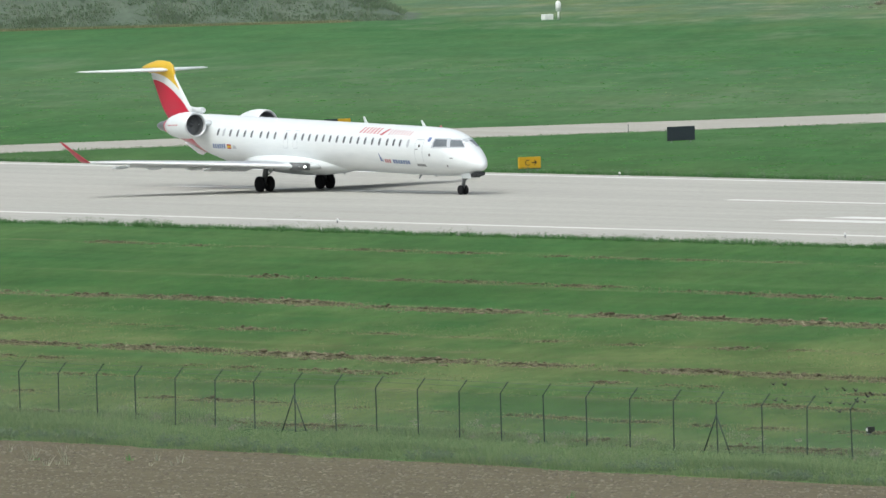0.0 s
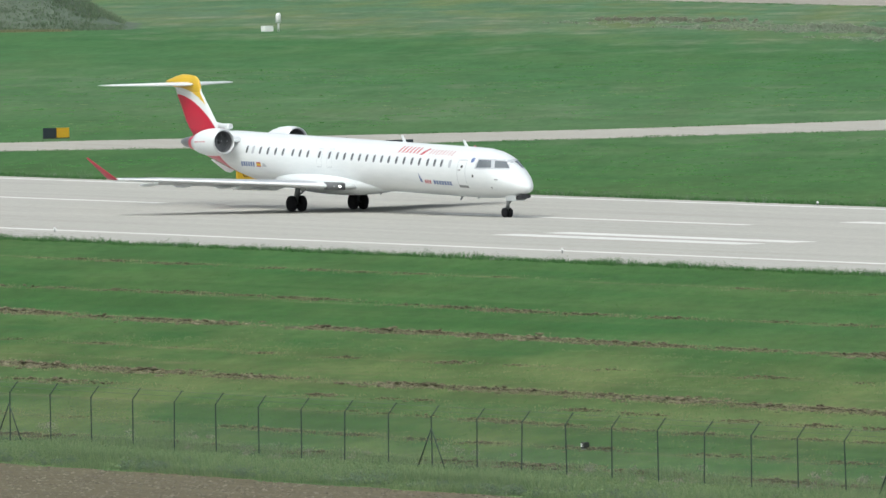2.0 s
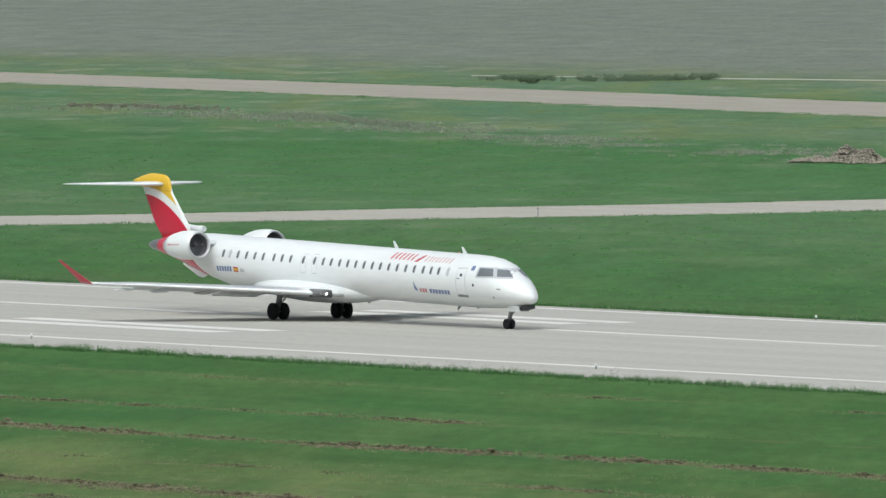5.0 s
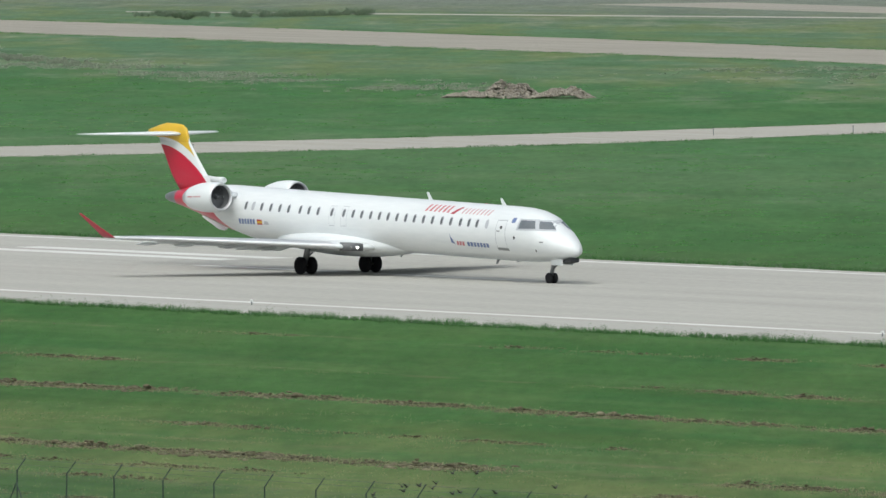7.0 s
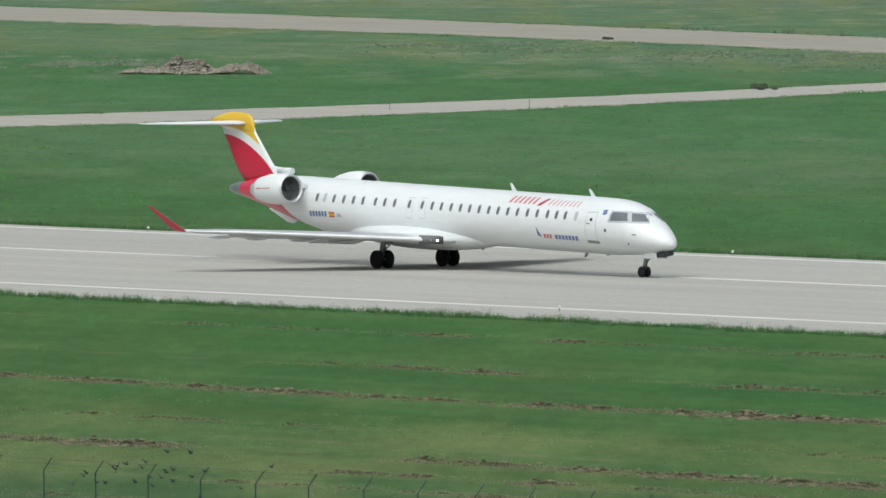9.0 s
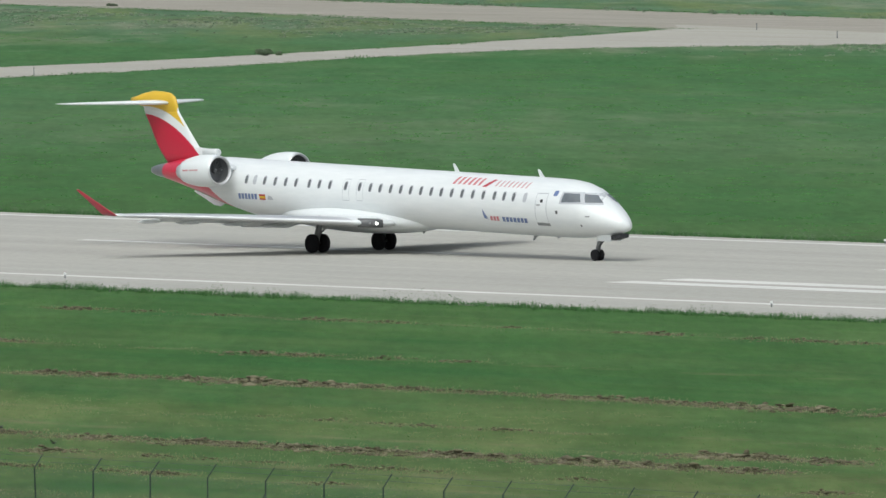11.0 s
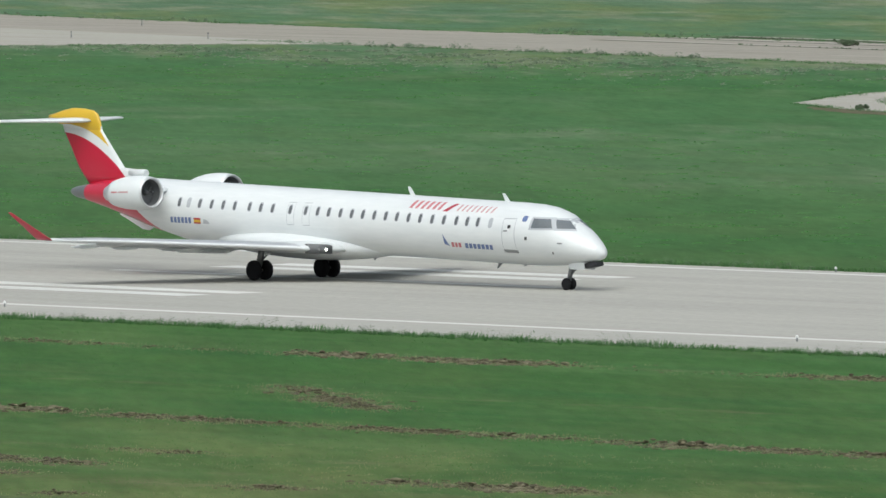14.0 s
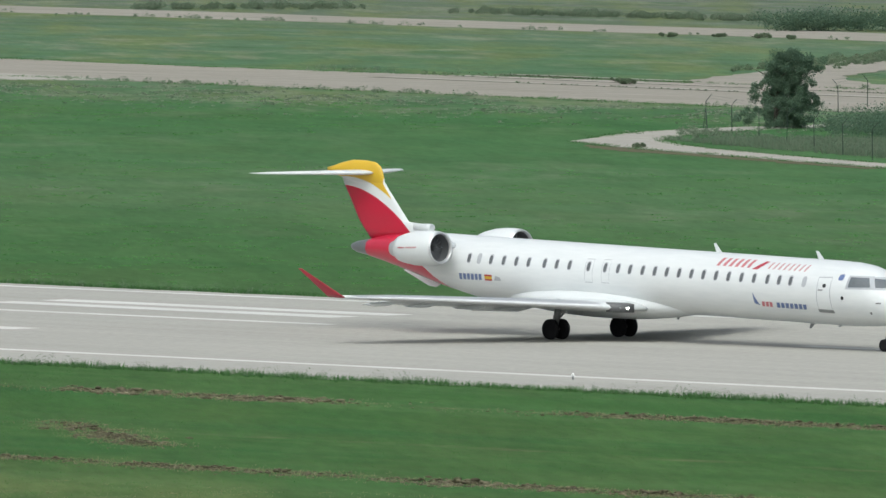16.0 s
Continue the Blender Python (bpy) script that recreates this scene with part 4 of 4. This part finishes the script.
# low uneven tufts of the far meadow, greener and paler ones
lush, faded = [], []
for i in range(15000):
    x, y = rng.uniform(-1010, -400), 24 + 240 * rng.random()
    if (y > 165 and x > -720) or -862 < x < -815 or (y > 200 and -905 < x < -815):
        continue
    r = rng.uniform(.2, .9)
    v = nz(x, y, .05, 18)
    if v > .1 and rng.random() < .5 and 50 < y < 175 and x < -858:
        faded.append((x, y, 0, r * .8, .09))
    elif nz(x, y, .11, 28) > -.15:
        lush.append((x, y, 0, r, .12))
leaf_cloud("far_meadow_tufts", lush, M_lush, "low uneven green tufts of the far meadow", "grass", 26, .045, seed=63)
leaf_cloud("faded_meadow_tufts", faded, M_tall, "pale seeding tufts of the far meadow", "grass", 26, .045, seed=64)
# dry tufts in the near meadow
spots = []
for i in range(12000):
    x, y = rng.uniform(-620, -360), rng.uniform(-146, -93)
    if nz(x * .15, y, .3, 15) > .08:
        spots.append((x, y, 0, 1))
scatter_blades("dry_meadow_grass", spots, M_hay, "dry straw-coloured grass tufts", "grass", 9, (.02, .1), .35, .014)
# rough verge before the fence
spots = []
for i in range(26000):
    x, y = rng.uniform(-560, -395), -163.4 + 13 * rng.random() ** 1.2
    big = .3 + 1.7 * max(0, nz(x, y, .14, 7) + .2) + 1.2 * max(0, nz(x, y, .5, 1))
    spots.append((x, y, 0, big))
scatter_blades("verge_grass", spots, M_tall, "tall pale green grass along the field edge", "grass", 14, (.06, .34), .4, .014)
spots = []
for i in range(2600):
    x = rng.uniform(-560, -395)
    r = rng.uniform(.12, .36) * (1 + .8 * max(0, nz(x, 0, .1, 3)))
    spots.append((x, -162.9 + 7.5 * rng.random() ** 1.6, r * .35, r, .7))
leaf_cloud("verge_weeds", spots, M_tall, "soft cushions of pale weeds in the verge", "weeds", 64, .04, seed=12)
spots = []
for c in ((-515, -156.5, 9, 2.2), (-505, -159, 6, 1.5), (-480, -160, 8, 1.2), (-455, -160, 7, 1.0)):
    for i in range(500):
        spots.append((c[0] + rng.normal(0, c[2] * .4), c[1] + rng.normal(0, c[3] * .5), 0, 1.1))
scatter_blades("weed_patch", spots, M_tall, "bushy pale green weeds in the verge", "weeds", 22, (.15, .5), .5, .014)
# rows of torn turf and mown litter
for y, x0, x1, dens, amp in ((-87.6, -640, -340, 3.4, 1.2), (-117.6, -640, -380, 4.6, 1.2), (-70.5, -640, -460, 2.0, .9), (-48.4, -456, -340, 4.2, 1.25), (-48.8, -690, -456, 1.1, .8), (-73, -437, -417, 4.0, 1.1),
                             (-104, -640, -400, 1.1, .8), (-111.8, -416, -370, 5.0, 1.3), (-132, -620, -400, 1.8, .8), (-151.2, -580, -400, 4.4, 1.0), (-142, -580, -400, 1.5, .8), (-125, -640, -380, 1.2, .9)):
    spots = []
    drift = lambda x: y + 1.6 * nz(x, y, .03, 6) - (.58 * (x + 428) if y == -73 else 0)
    for i in range(int((x1 - x0) * dens * 3.0)):
        x = rng.uniform(x0, x1)
        if nz(x, y, .05, 4) + rng.uniform(-.2, .2) < -.24:
            continue
        s = amp * rng.uniform(.018, .05)
        spots.append((x, drift(x) + rng.normal(0, .9), 0, s * rng.uniform(1.2, 3.2), s, s * rng.uniform(.3, .7)))
    for i in range(int((x1 - x0) * dens * .29)):
        xc = rng.uniform(x0, x1)
        if nz(xc, y, .05, 4) < -.24:
            continue
        big = amp * rng.uniform(.5, 1.3) * (1.5 if rng.random() < .2 else 1)
        for j in range(int(34 * big)):
            s = big * rng.uniform(.02, .062)
            u, w = rng.normal(0, .6 * big), rng.normal(0, .4 * big)
            spots.append((xc + u, drift(xc) + w, max(0, .12 * big * (1 - u * u - 3 * w * w)) * rng.random(), s * rng.uniform(1.2, 3), s * 1.2, s * rng.uniform(.4, .8)))
    lumps("turf_row", spots, M_clod, "row of torn brown turf and cut litter", "turf")
    hay = [(x + rng.normal(0, .5), yy + rng.normal(0, .45), 0, 1) for x, yy, *_ in spots[::2]]
    scatter_blades("litter_row", hay, M_hay, "strewn dry cut grass", "litter", 8, (.02, .11), .55, .02)
spots = [(rng.uniform(-540, -400), rng.uniform(-185, -164), 0, *(rng.uniform(.02, .09) * np.array((1.2, 1, .8)))) for i in range(24000)]
lumps("field_stone", spots, M_stone, "pale stones and clods on ploughed soil", "stones")
spots = [(rng.uniform(-540, -400), rng.uniform(-182, -165), 0, rng.uniform(.4, 1.0)) for i in range(14)]
scatter_blades("field_weed", spots, M_blade, "sparse green weeds in ploughed soil", "weeds", 9, (.15, .4), .12, .03)
spots = [(rng.uniform(-512, -478), rng.normal(-171, 1.6), 0, rng.uniform(.5, 1.2)) for i in range(46)]
scatter_blades("field_thistle", spots, M_brown, "dull upright weeds in ploughed soil", "weeds", 12, (.2, .5), .1, .02)
# darker rank weeds where the verge meets the soil
spots = []
for x in np.arange(-560, -395, .16):
    v = nz(x, 3, .28, 14) + .5 * nz(x, 3, 1.1, 4)
    if v > -.05:
        r = rng.uniform(.1, .26) * (1 + 1.3 * max(0, v))
        spots.append((x, -163.2 + abs(rng.normal(0, .8)), r * .6, r, 1.0))
leaf_cloud("rank_weeds", spots, M_scrub, "dark rank weeds at the edge of the soil", "weeds", 90, .04, seed=15)
spots = []
for i in range(420):
    x, y = rng.uniform(-560, -395), rng.uniform(-159, -147)
    if nz(x, y, .18, 24) > .02:
        r = rng.uniform(.12, .38)
        spots.append((x, y, r * .4, r, .6))
leaf_cloud("fence_weeds", spots, M_brown, "dull brown-green weeds along the fence", "weeds", 60, .04, seed=16)
# pale dry clumps beyond the far meadow
spots = []
for i in range(1500):
    t = rng.random()
    x = -1145 + 205 * t
    y = 305 - 65 * t + rng.normal(0, 4)
    if nz(x, y, .06, 9) > -.05:
        r = rng.uniform(.2, .7)
        spots.append((x, y, .05, r, .3))
leaf_cloud("dry_clumps", spots, M_pale, "pale dry grass clumps beyond the meadow", "grass", 34, .07, seed=33)
# rubble heap
spots = []
for i in range(3200):
    u = rng.uniform(-1, 1)
    h = (1 - u ** 4) * (.62 + .3 * math.cos(6.6 * u + .9) + .12 * math.sin(17 * u))
    w = rng.uniform(-1, 1) * (1 - abs(u) * .5)
    z = max(0, 1.5 * h * (1 - abs(w)) * rng.uniform(.7, 1))
    s = rng.uniform(.04, .14)
    spots.append((-930 + u * 5.6 * .8 + w * 1.6, 234.5 + u * 5.6 * .62 - w * 2.4, z, s * 1.2, s, s * .8))
lumps("rubble_heap", spots, M_rubble, "low heap of brown rubble and broken stone", "rubble")


def bush(name, at, size, count, mat, label, seed):
    """A shrub: short stems under an uneven crown of small leaf clumps."""
    r = np.random.default_rng(seed)
    b = tagged(new(name), label, "shrub")
    b.location = at
    bm = bmesh.new()
    for i in range(4):
        rod(bm, (0, 0, -.05), (r.normal(0, size[0] * .3), r.normal(0, size[1] * .3), size[2] * .5), .05, .02, 5)
    part("stem", from_bm("stem", bm, M_bark), b)
    centres = [(r.uniform(-.6, .6) * size[0], r.uniform(-.6, .6) * size[1], r.uniform(.3, .7) * size[2], r.uniform(.25, .42) * max(size[2], .6 * size[0]), .85) for i in range(9)]
    leaf_cloud("crown", centres, mat, per=count // 5, leaf=.04 + .03 * max(size), parent=b, seed=seed)
    return b


def tree(at, height, width, seed):
    r = np.random.default_rng(seed)
    b = tagged(new("tree"), "dark green dense tree with ragged crown", "tree")
    b.location = at
    bm = bmesh.new()
    rod(bm, (0, 0, -.1), (.1, .05, height * .45), .17, .1, 8)
    rod(bm, (.1, .05, height * .45), (.2, .0, height * .85), .1, .03, 6)
    for i in range(12):
        z = height * r.uniform(.15, .7)
        a = r.uniform(0, 6.28)
        rod(bm, (.05, 0, z), (math.cos(a) * width * .35, math.sin(a) * width * .35, z + height * .14), .05, .015, 5)
    part("trunk", from_bm("trunk", bm, M_bark, True), b)
    clumps = []
    # uneven boughs: each a cluster of its own, bent by the wind
    boughs = [(r.uniform(-.5, .5) * width * (1 - .62 * u), r.uniform(-.5, .5) * width * (1 - .62 * u), height * (.1 + .8 * u), width * r.uniform(.15, .24) * (1.1 - .4 * u))
              for u in [((i + .5) / 38) ** 1.15 for i in range(38)]]
    for bx, by, bz, br in boughs:
        for j in range(9):
            clumps.append((bx + r.normal(0, br * .6) + .16 * bz, by + r.normal(0, br * .6) + .16 * bz, max(.2, bz + r.normal(0, br * .45)), r.uniform(.2, .46), .9))
    tagged(leaf_cloud("crown", clumps, M_leaf, per=200, leaf=.06, parent=b, seed=seed), "ragged dark green leaves")
    return b


tree((-708.6, 238.95, 0), 5.4, 4.6, 3)
k = 0
for x, y, s in ((-858.5, 233, 1.0), (-797, 310.6, .9), (-682.2, 201, .55), (-803.5, 315.7, .6), (-909.5, 423.8, .8), (-906.7, 427, .6), (-901.5, 426.7, .8), (-896.8, 425.7, .7), (-1210, 402, 1.3), (-1000, 330, .5)):
    k += 1
    bush("shrub", (x, y, 0), (s * 1.15, s * 1.4, s * .5), 900, M_weed, "lone grey-green weed bush by the pavement", 40 + k)
for x0, y0, x1, y1, n, h, mat in ((-1142, 303, -1121, 304, 10, .6, M_brown), (-1098, 297, -1046, 274, 20, .55, M_pale), (-1226, 409, -1221, 413, 5, 1.0, M_scrub), (-1216, 413, -1217, 428, 10, 1.1, M_scrub),
                                  (-921, 448, -914.5, 454.5, 12, 2.3, M_leaf), (-1023, 467, -1013, 483, 12, 1.2, M_scrub), (-990, 478, -950, 474, 22, 1.0, M_scrub)):
    spots = []
    for i in range(n * 8):
        t = rng.random()
        r = h * rng.uniform(.25, .5)
        spots.append((x0 + (x1 - x0) * t + rng.normal(0, 1.2), y0 + (y1 - y0) * t + rng.normal(0, 1.2), r * (.5 + .9 * rng.random() * min(1, h / 2)), r, .8))
    k += 1
    leaf_cloud("far_scrub", spots, mat, "low dull scrub strip in far grass", "scrub", 150, .04 + .025 * h, seed=k)
spots = []
for i in range(260):
    t = rng.random()
    r = rng.uniform(.5, 1.15)
    spots.append((-702 + 40 * t + rng.normal(0, 2.2), 240 - 20 * t + rng.normal(0, 3.2), r * .8, r, 1.1))
leaf_cloud("hedge", spots, M_leaf, "dull dark green hedge behind the fence", "hedge", 260, .065, seed=77)
spots = []
for i in range(260):
    t = rng.random()
    r = rng.uniform(.15, .4)
    spots.append((-704 + 64 * t + rng.normal(0, 1.0), 227 - 36 * t + rng.normal(0, 1.4), r * .4, r, .9))
leaf_cloud("path_weeds", spots, M_scrub, "grey-green weeds along the path", "weeds", 50, .07, seed=78)


# bank of weeds and low bushes along the branch road
spots = []
for i in range(260):
    t = rng.uniform(.3, 1)
    r = rng.uniform(.12, .5)
    spots.append((-806 - 48 * t + rng.normal(0, 1.2), 326 + 74 * t + rng.normal(0, 2.5), r * .4, r, .75))
leaf_cloud("branch_weeds", spots, M_weed, "bank of dull weeds along the branch road", "weeds", 120, .07, seed=91)
# weeds along the verges of the far road and taxiway
spots = []
for ax, ay, bx, by in ((-560, 380, -900, 429), (-900, 429, -1040, 452), (-560, 400, -900, 446), (-777, 314.5, -890, 330.5), (-890, 330.5, -1040, 362.5), (-745, 273, -850, 293)):
    for i in range(int(abs(bx - ax) * 1.3)):
        t = rng.random()
        x, y = ax + (bx - ax) * t, ay + (by - ay) * t
        if nz(x, y, .15, 33) > -.05 and not -892 < x < -848:
            r = rng.uniform(.1, .42)
            spots.append((x, y + rng.normal(0, 1.2), r * .4, r, .7))
leaf_cloud("far_edge_weeds", spots, M_scrub, "uneven weeds along the far road edges", "weeds", 40, .06, seed=95)
# tall grass inside the fenced corner
spots = []
for i in range(9000):
    t, w = rng.random(), rng.random()
    x = -700 + 100 * t
    y = 216 - 46 * t + 1.0 + 26 * w
    if x > -693.5 + 15 * w and nz(x, y, .3, 2) > -.35:
        spots.append((x, y, 0, .7 + .8 * max(0, nz(x, y, .25, 5) + .2)))
scatter_blades("corner_grass", spots, M_scrub, "tall uneven grass inside the fenced corner", "grass", 14, (.1, .5), .5, .03)
# rough tussocks between the far taxiway and the meadow
spots = []
for i in range(5200):
    t = rng.random()
    x = -1000 + 330 * t
    y = 322 - 66 * t - 3 - abs(rng.normal(0, 13))
    if nz(x, y, .09, 21) > -.1 and not (-897 < x < -844 and y > 250):
        r = rng.uniform(.12, .45)
        spots.append((x, y, .0, r, .3))
leaf_cloud("far_tussocks", spots[::2], M_scrub, "low dull green tussocks before the far taxiway", "grass", 22, .06, seed=92)
leaf_cloud("far_pale_tussocks", spots[1::2], M_pale, "low pale tussocks before the far taxiway", "grass", 16, .06, seed=93)
# sunken seams of the old taxiway, with their weeds
for ya, yb in ((352, 303), (345, 296), (357, 309)):
    line = [(-1000 + 25 * i, ya + (yb - ya) * i / 10) for i in range(7, 11)]
    sheet("taxiway_seam", ragged(line, .25, 31 + ya) + ragged([(x, y + .9) for x, y in line[::-1]], .35, 60 + ya), 0.03, M_seams, "dark weedy seam across the old concrete", "seam")
    spots = []
    for i in range(90):
        t = rng.uniform(.68, 1)
        r = rng.uniform(.04, .14) * (1 + max(0, nz(t * 40, ya, 1.0)))
        if nz(t * 30, ya, .5, 9) > -.05:
            spots.append((-1000 + 250 * t, ya + (yb - ya) * t + rng.normal(.4, .3), .04, r, .6))
    leaf_cloud("joint_weeds", spots, M_weed, "dull weeds in the joints of the old taxiway", "weeds", 20, .05, seed=int(90 + ya))
    sheet("taxiway_rim", ragged([(x, y + 1.2) for x, y in line], .3, 3 + ya) + ragged([(x, y + 2.6) for x, y in line[::-1]], .5, 8 + ya), 0.031, M_taxi, "pale worn strip of old concrete", "strip")


# ---- earth mound, striped hut, far car and box ----
def along(u, v):
    """Metres to the side and away, from the mound's near foot."""
    return (-1168 + .53 * u - .85 * v, 233 + .85 * u + .53 * v)


def mound():
    nu, nv = 90, 40
    v, f = [], []
    for i in range(nu + 1):
        for j in range(nv + 1):
            u, w = -50 + 82 * i / nu, 34 * j / nv
            x, y = along(u, w)
            ru = min(1, max(0, (31 - u) / 12)) * min(1, max(0, (u + 50) / 12))
            rv = min(1, w / 11) * min(1, (34 - w) / 10)
            s = lambda q: q * q * (3 - 2 * q)
            z = 5.5 * s(ru) * s(rv) + .35 * (nz(x, y, .35, 2) + nz(x, y, .9, 3) * .6) * min(1, ru * rv * 6) - .02
            v.append((x, y, z))
    for i in range(nu):
        for j in range(nv):
            q = i * (nv + 1) + j
            f.append((q, q + nv + 1, q + nv + 2, q + 1))
    km = Nodes("mound_turf")
    n1 = km.noise(km.coords((.25, .25, .4)), 1, 7, .7)
    n2 = km.noise(km.coords((1.6, 1.6, 1.6)), 1, 6, .7)
    c = km.ramp(n1, [(.3, (.092, .122, .092)), (.5, (.102, .133, .10)), (.7, (.118, .142, .108))])
    c = km.mix(.5, c, km.ramp(n2, [(.3, (.3,) * 3), (.7, (.7,) * 3)]), "OVERLAY")
    tagged(new("earth_mound", mesh("earth_mound", v, f, km.done(c, .95), True)), "long flat-topped mound overgrown with dull green scrub", "mound", kind="structure")
    spots = []
    for i in range(12000):
        u, w = rng.uniform(-48, 29), rng.uniform(.3, 20)
        x, y = along(u, w)
        ru = min(1, max(0, (31 - u) / 12)) * min(1, max(0, (u + 50) / 12))
        rv = min(1, w / 11)
        s = lambda q: q * q * (3 - 2 * q)
        spots.append((x, y, 5.5 * s(ru) * s(rv) - .05, 1 + nz(x, y, .3, 1)))
    scatter_blades("mound_scrub", spots, M_weed, "dull green scrub on the mound", "scrub", 12, (.1, .4), .6, .035)
    spots = [(*along(rng.uniform(-8, 24), rng.normal(-1.2, .9)), 0, 1) for i in range(2600)]
    scatter_blades("mound_foot_grass", spots, M_hay, "pale dry grass at the mound's foot", "grass", 14, (.08, .25), .6, .04)


mound()


def hut():
    h = tagged(new("striped_hut"), "red and white striped equipment building behind the mound", "building")
    x, y = along(.5, 62)
    h.matrix_world = pose(x, y, 0, 0, 0, 58)
    part("wall", box_mesh("wall", (11.2, 7, 7.6), (0, 3.5, 3.8), M_offwhite), h)
    part("roof", box_mesh("roof", (11.6, 7.4, .25), (0, 3.5, 7.72), M_grey), h)
    for i in range(7):
        part("red_panel", box_mesh("red_panel", (.82, .06, 7.5), (-5.1 + 1.7 * i, -.03, 3.8), M_stripe), h, "red painted wall panel" if i == 0 else "")
    part("door", box_mesh("door", (.95, .08, 2.1), (2.6, -.08, 1.1), M_seam, bevel=.02), h, "grey metal door")
    for x in (-1.0, 1.2, 4.4):
        u = part("cooling_unit", box_mesh("cooling_unit", (.95, .45, .9), (x, -.28, 6.0), M_offwhite, bevel=.03), h)
        part("fan_grille", lathe("fan_grille", [(-.53, .3), (-.5, .32), (-.48, .3)], M_dark, 16, "Y"), u).location = (x, 0, 6.0)
    return h


hut()
rb = tagged(new("red_shelter"), "small red equipment shelter behind the mound", "shelter")
rb.matrix_world = pose(*along(14.3, 62), 0, 0, 0, 58)
part("body", box_mesh("body", (1.9, 1.6, 6.1), (0, 0, 3.05), simple("faded_red_enamel", (.42, .13, .11), .5), bevel=.04), rb)
part("lid", box_mesh("lid", (2.0, 1.7, .12), (0, 0, 6.15), M_stripe, bevel=.02), rb)


# ---- birds ----
def bird_template():
    b = tagged(new("bird"), "small dark bird in low flight near the fence", "bird", "flock of birds")
    part("body", lathe("body", [(-.13, .01), (-.08, .03), (0, .045), (.07, .035), (.1, .025), (.13, .004)], M_black, 10), b)
    for s in (-1, 1):
        part("wing", mesh("wing", [(.05, s * .02, .01), (-.05, s * .02, .01), (-.07, s * .1, .07), (.04, s * .11, .08), (-.05, s * .2, .12), (.0, s * .2, .125), (.05, s * .02, .02), (-.05, s * .02, .02), (-.07, s * .1, .08), (.04, s * .11, .09), (-.05, s * .2, .126), (.0, s * .2, .13)],
             [(0, 1, 2, 3), (3, 2, 4, 5), (9, 8, 7, 6), (11, 10, 8, 9), (0, 3, 9, 6), (3, 5, 11, 9), (1, 7, 8, 2), (2, 8, 10, 4)], M_black), b)
    part("tail", mesh("tail", [(-.1, -.02, 0), (-.1, .02, 0), (-.2, .035, .005), (-.2, -.035, .005), (-.1, 0, .012)], [(0, 3, 2, 1), (0, 1, 4), (1, 2, 4), (2, 3, 4), (3, 0, 4)], M_black), b)
    for piece in b.children:
        piece.data.transform(Matrix.Scale(.72, 4))
    return b


# where each bird is at the start, and nine seconds on
FLOCK = [((-466.6, 2.5), (-412.6, 2.6)), ((-465.8, 2.5), (-411.3, 2.6)), ((-466.5, 1.9), (-417.2, 1.7)), ((-465.8, 1.9), (-417.4, 1.6)), ((-463.0, 2.4), (-415.7, 2.0)),
         ((-461.8, 2.4), (-415.4, 2.0)), ((-461.1, 2.4), (-414.9, 2.1)), ((-462.8, 1.9), (-415.5, 1.9)), ((-461.9, 1.9), (-414.0, 2.0)), ((-461.5, 1.9), (-413.8, 2.2)),
         ((-461.0, 2.0), (-412.2, 2.0)), ((-460.3, 2.2), (-410.4, 2.0)), ((-460.0, 2.3), (-406.7, 2.3)), ((-459.2, 2.3), (-413.5, 1.7)), ((-460.5, 2.0), (-412.9, 1.7)),
         ((-462.2, 1.6), (-412.6, 1.9)), ((-457.5, 2.0), (-412.2, 1.6)), ((-456.8, 1.7), (-411.1, 1.8)), ((-456.0, 2.3), (-417.9, 1.3)), ((-455.2, 1.5), (-416.5, 1.4)),
         ((-454.8, 2.1), (-416.0, 1.4)), ((-454.0, 1.8), (-414.3, 1.5)), ((-453.6, 2.4), (-413.3, 1.4)), ((-452.9, 1.6), (-408.3, 1.5))]
first = bird_template()
birds = [first] + [copy_thing(first, pose(0, 0, 0)) for _ in FLOCK[1:]]


def motions():
    """Everything that moves: the aircraft, its wheels, the birds."""
    x_of = lambda t: float(np.interp(t, [a for a, b in ROLLOUT], [b for a, b in ROLLOUT]))
    walk(jet, [(t, pose(x, 0, 0.05)) for t, x in ROLLOUT])
    steps = [i / 30 for i in range(481)]
    for ob, at, r in wheels:
        per = min(17.0 / r / 30, radians(80))
        walk(ob, [(t, Matrix.Translation(at) @ Matrix.Rotation(per * i, 4, "Y")) for i, t in enumerate(steps)])
    for i, (b, ((x0, z0), (x1, z1))) in enumerate(zip(birds, FLOCK)):
        rows = []
        for t in (0.0, 1.1, 2.2, 3.3, 4.4, 6.6, 8.8, 11.0, 13.5, 16.0):
            u = float(np.interp(t, [0, 1.1, 2.2, 3.3, 4.4, 6.6, 8.8, 16], [0, .34, .68, .9, .95, .97, 1.0, 2.0]))
            w = math.sin(math.pi * u) if u < 1 else (u - 1) * 2
            rows.append((t, pose(x0 + (x1 - x0) * u, -152 + 1.5 * w * math.sin(i * 2.4), max(.6, z0 + (z1 - z0) * min(u, 1.5) + .5 * w * math.sin(i * 1.7)),
                                 12 * math.sin(i + t), 8 * math.cos(i * 3 + t), 14 * math.sin(i * 1.3))))
        walk(b, rows)


motions()
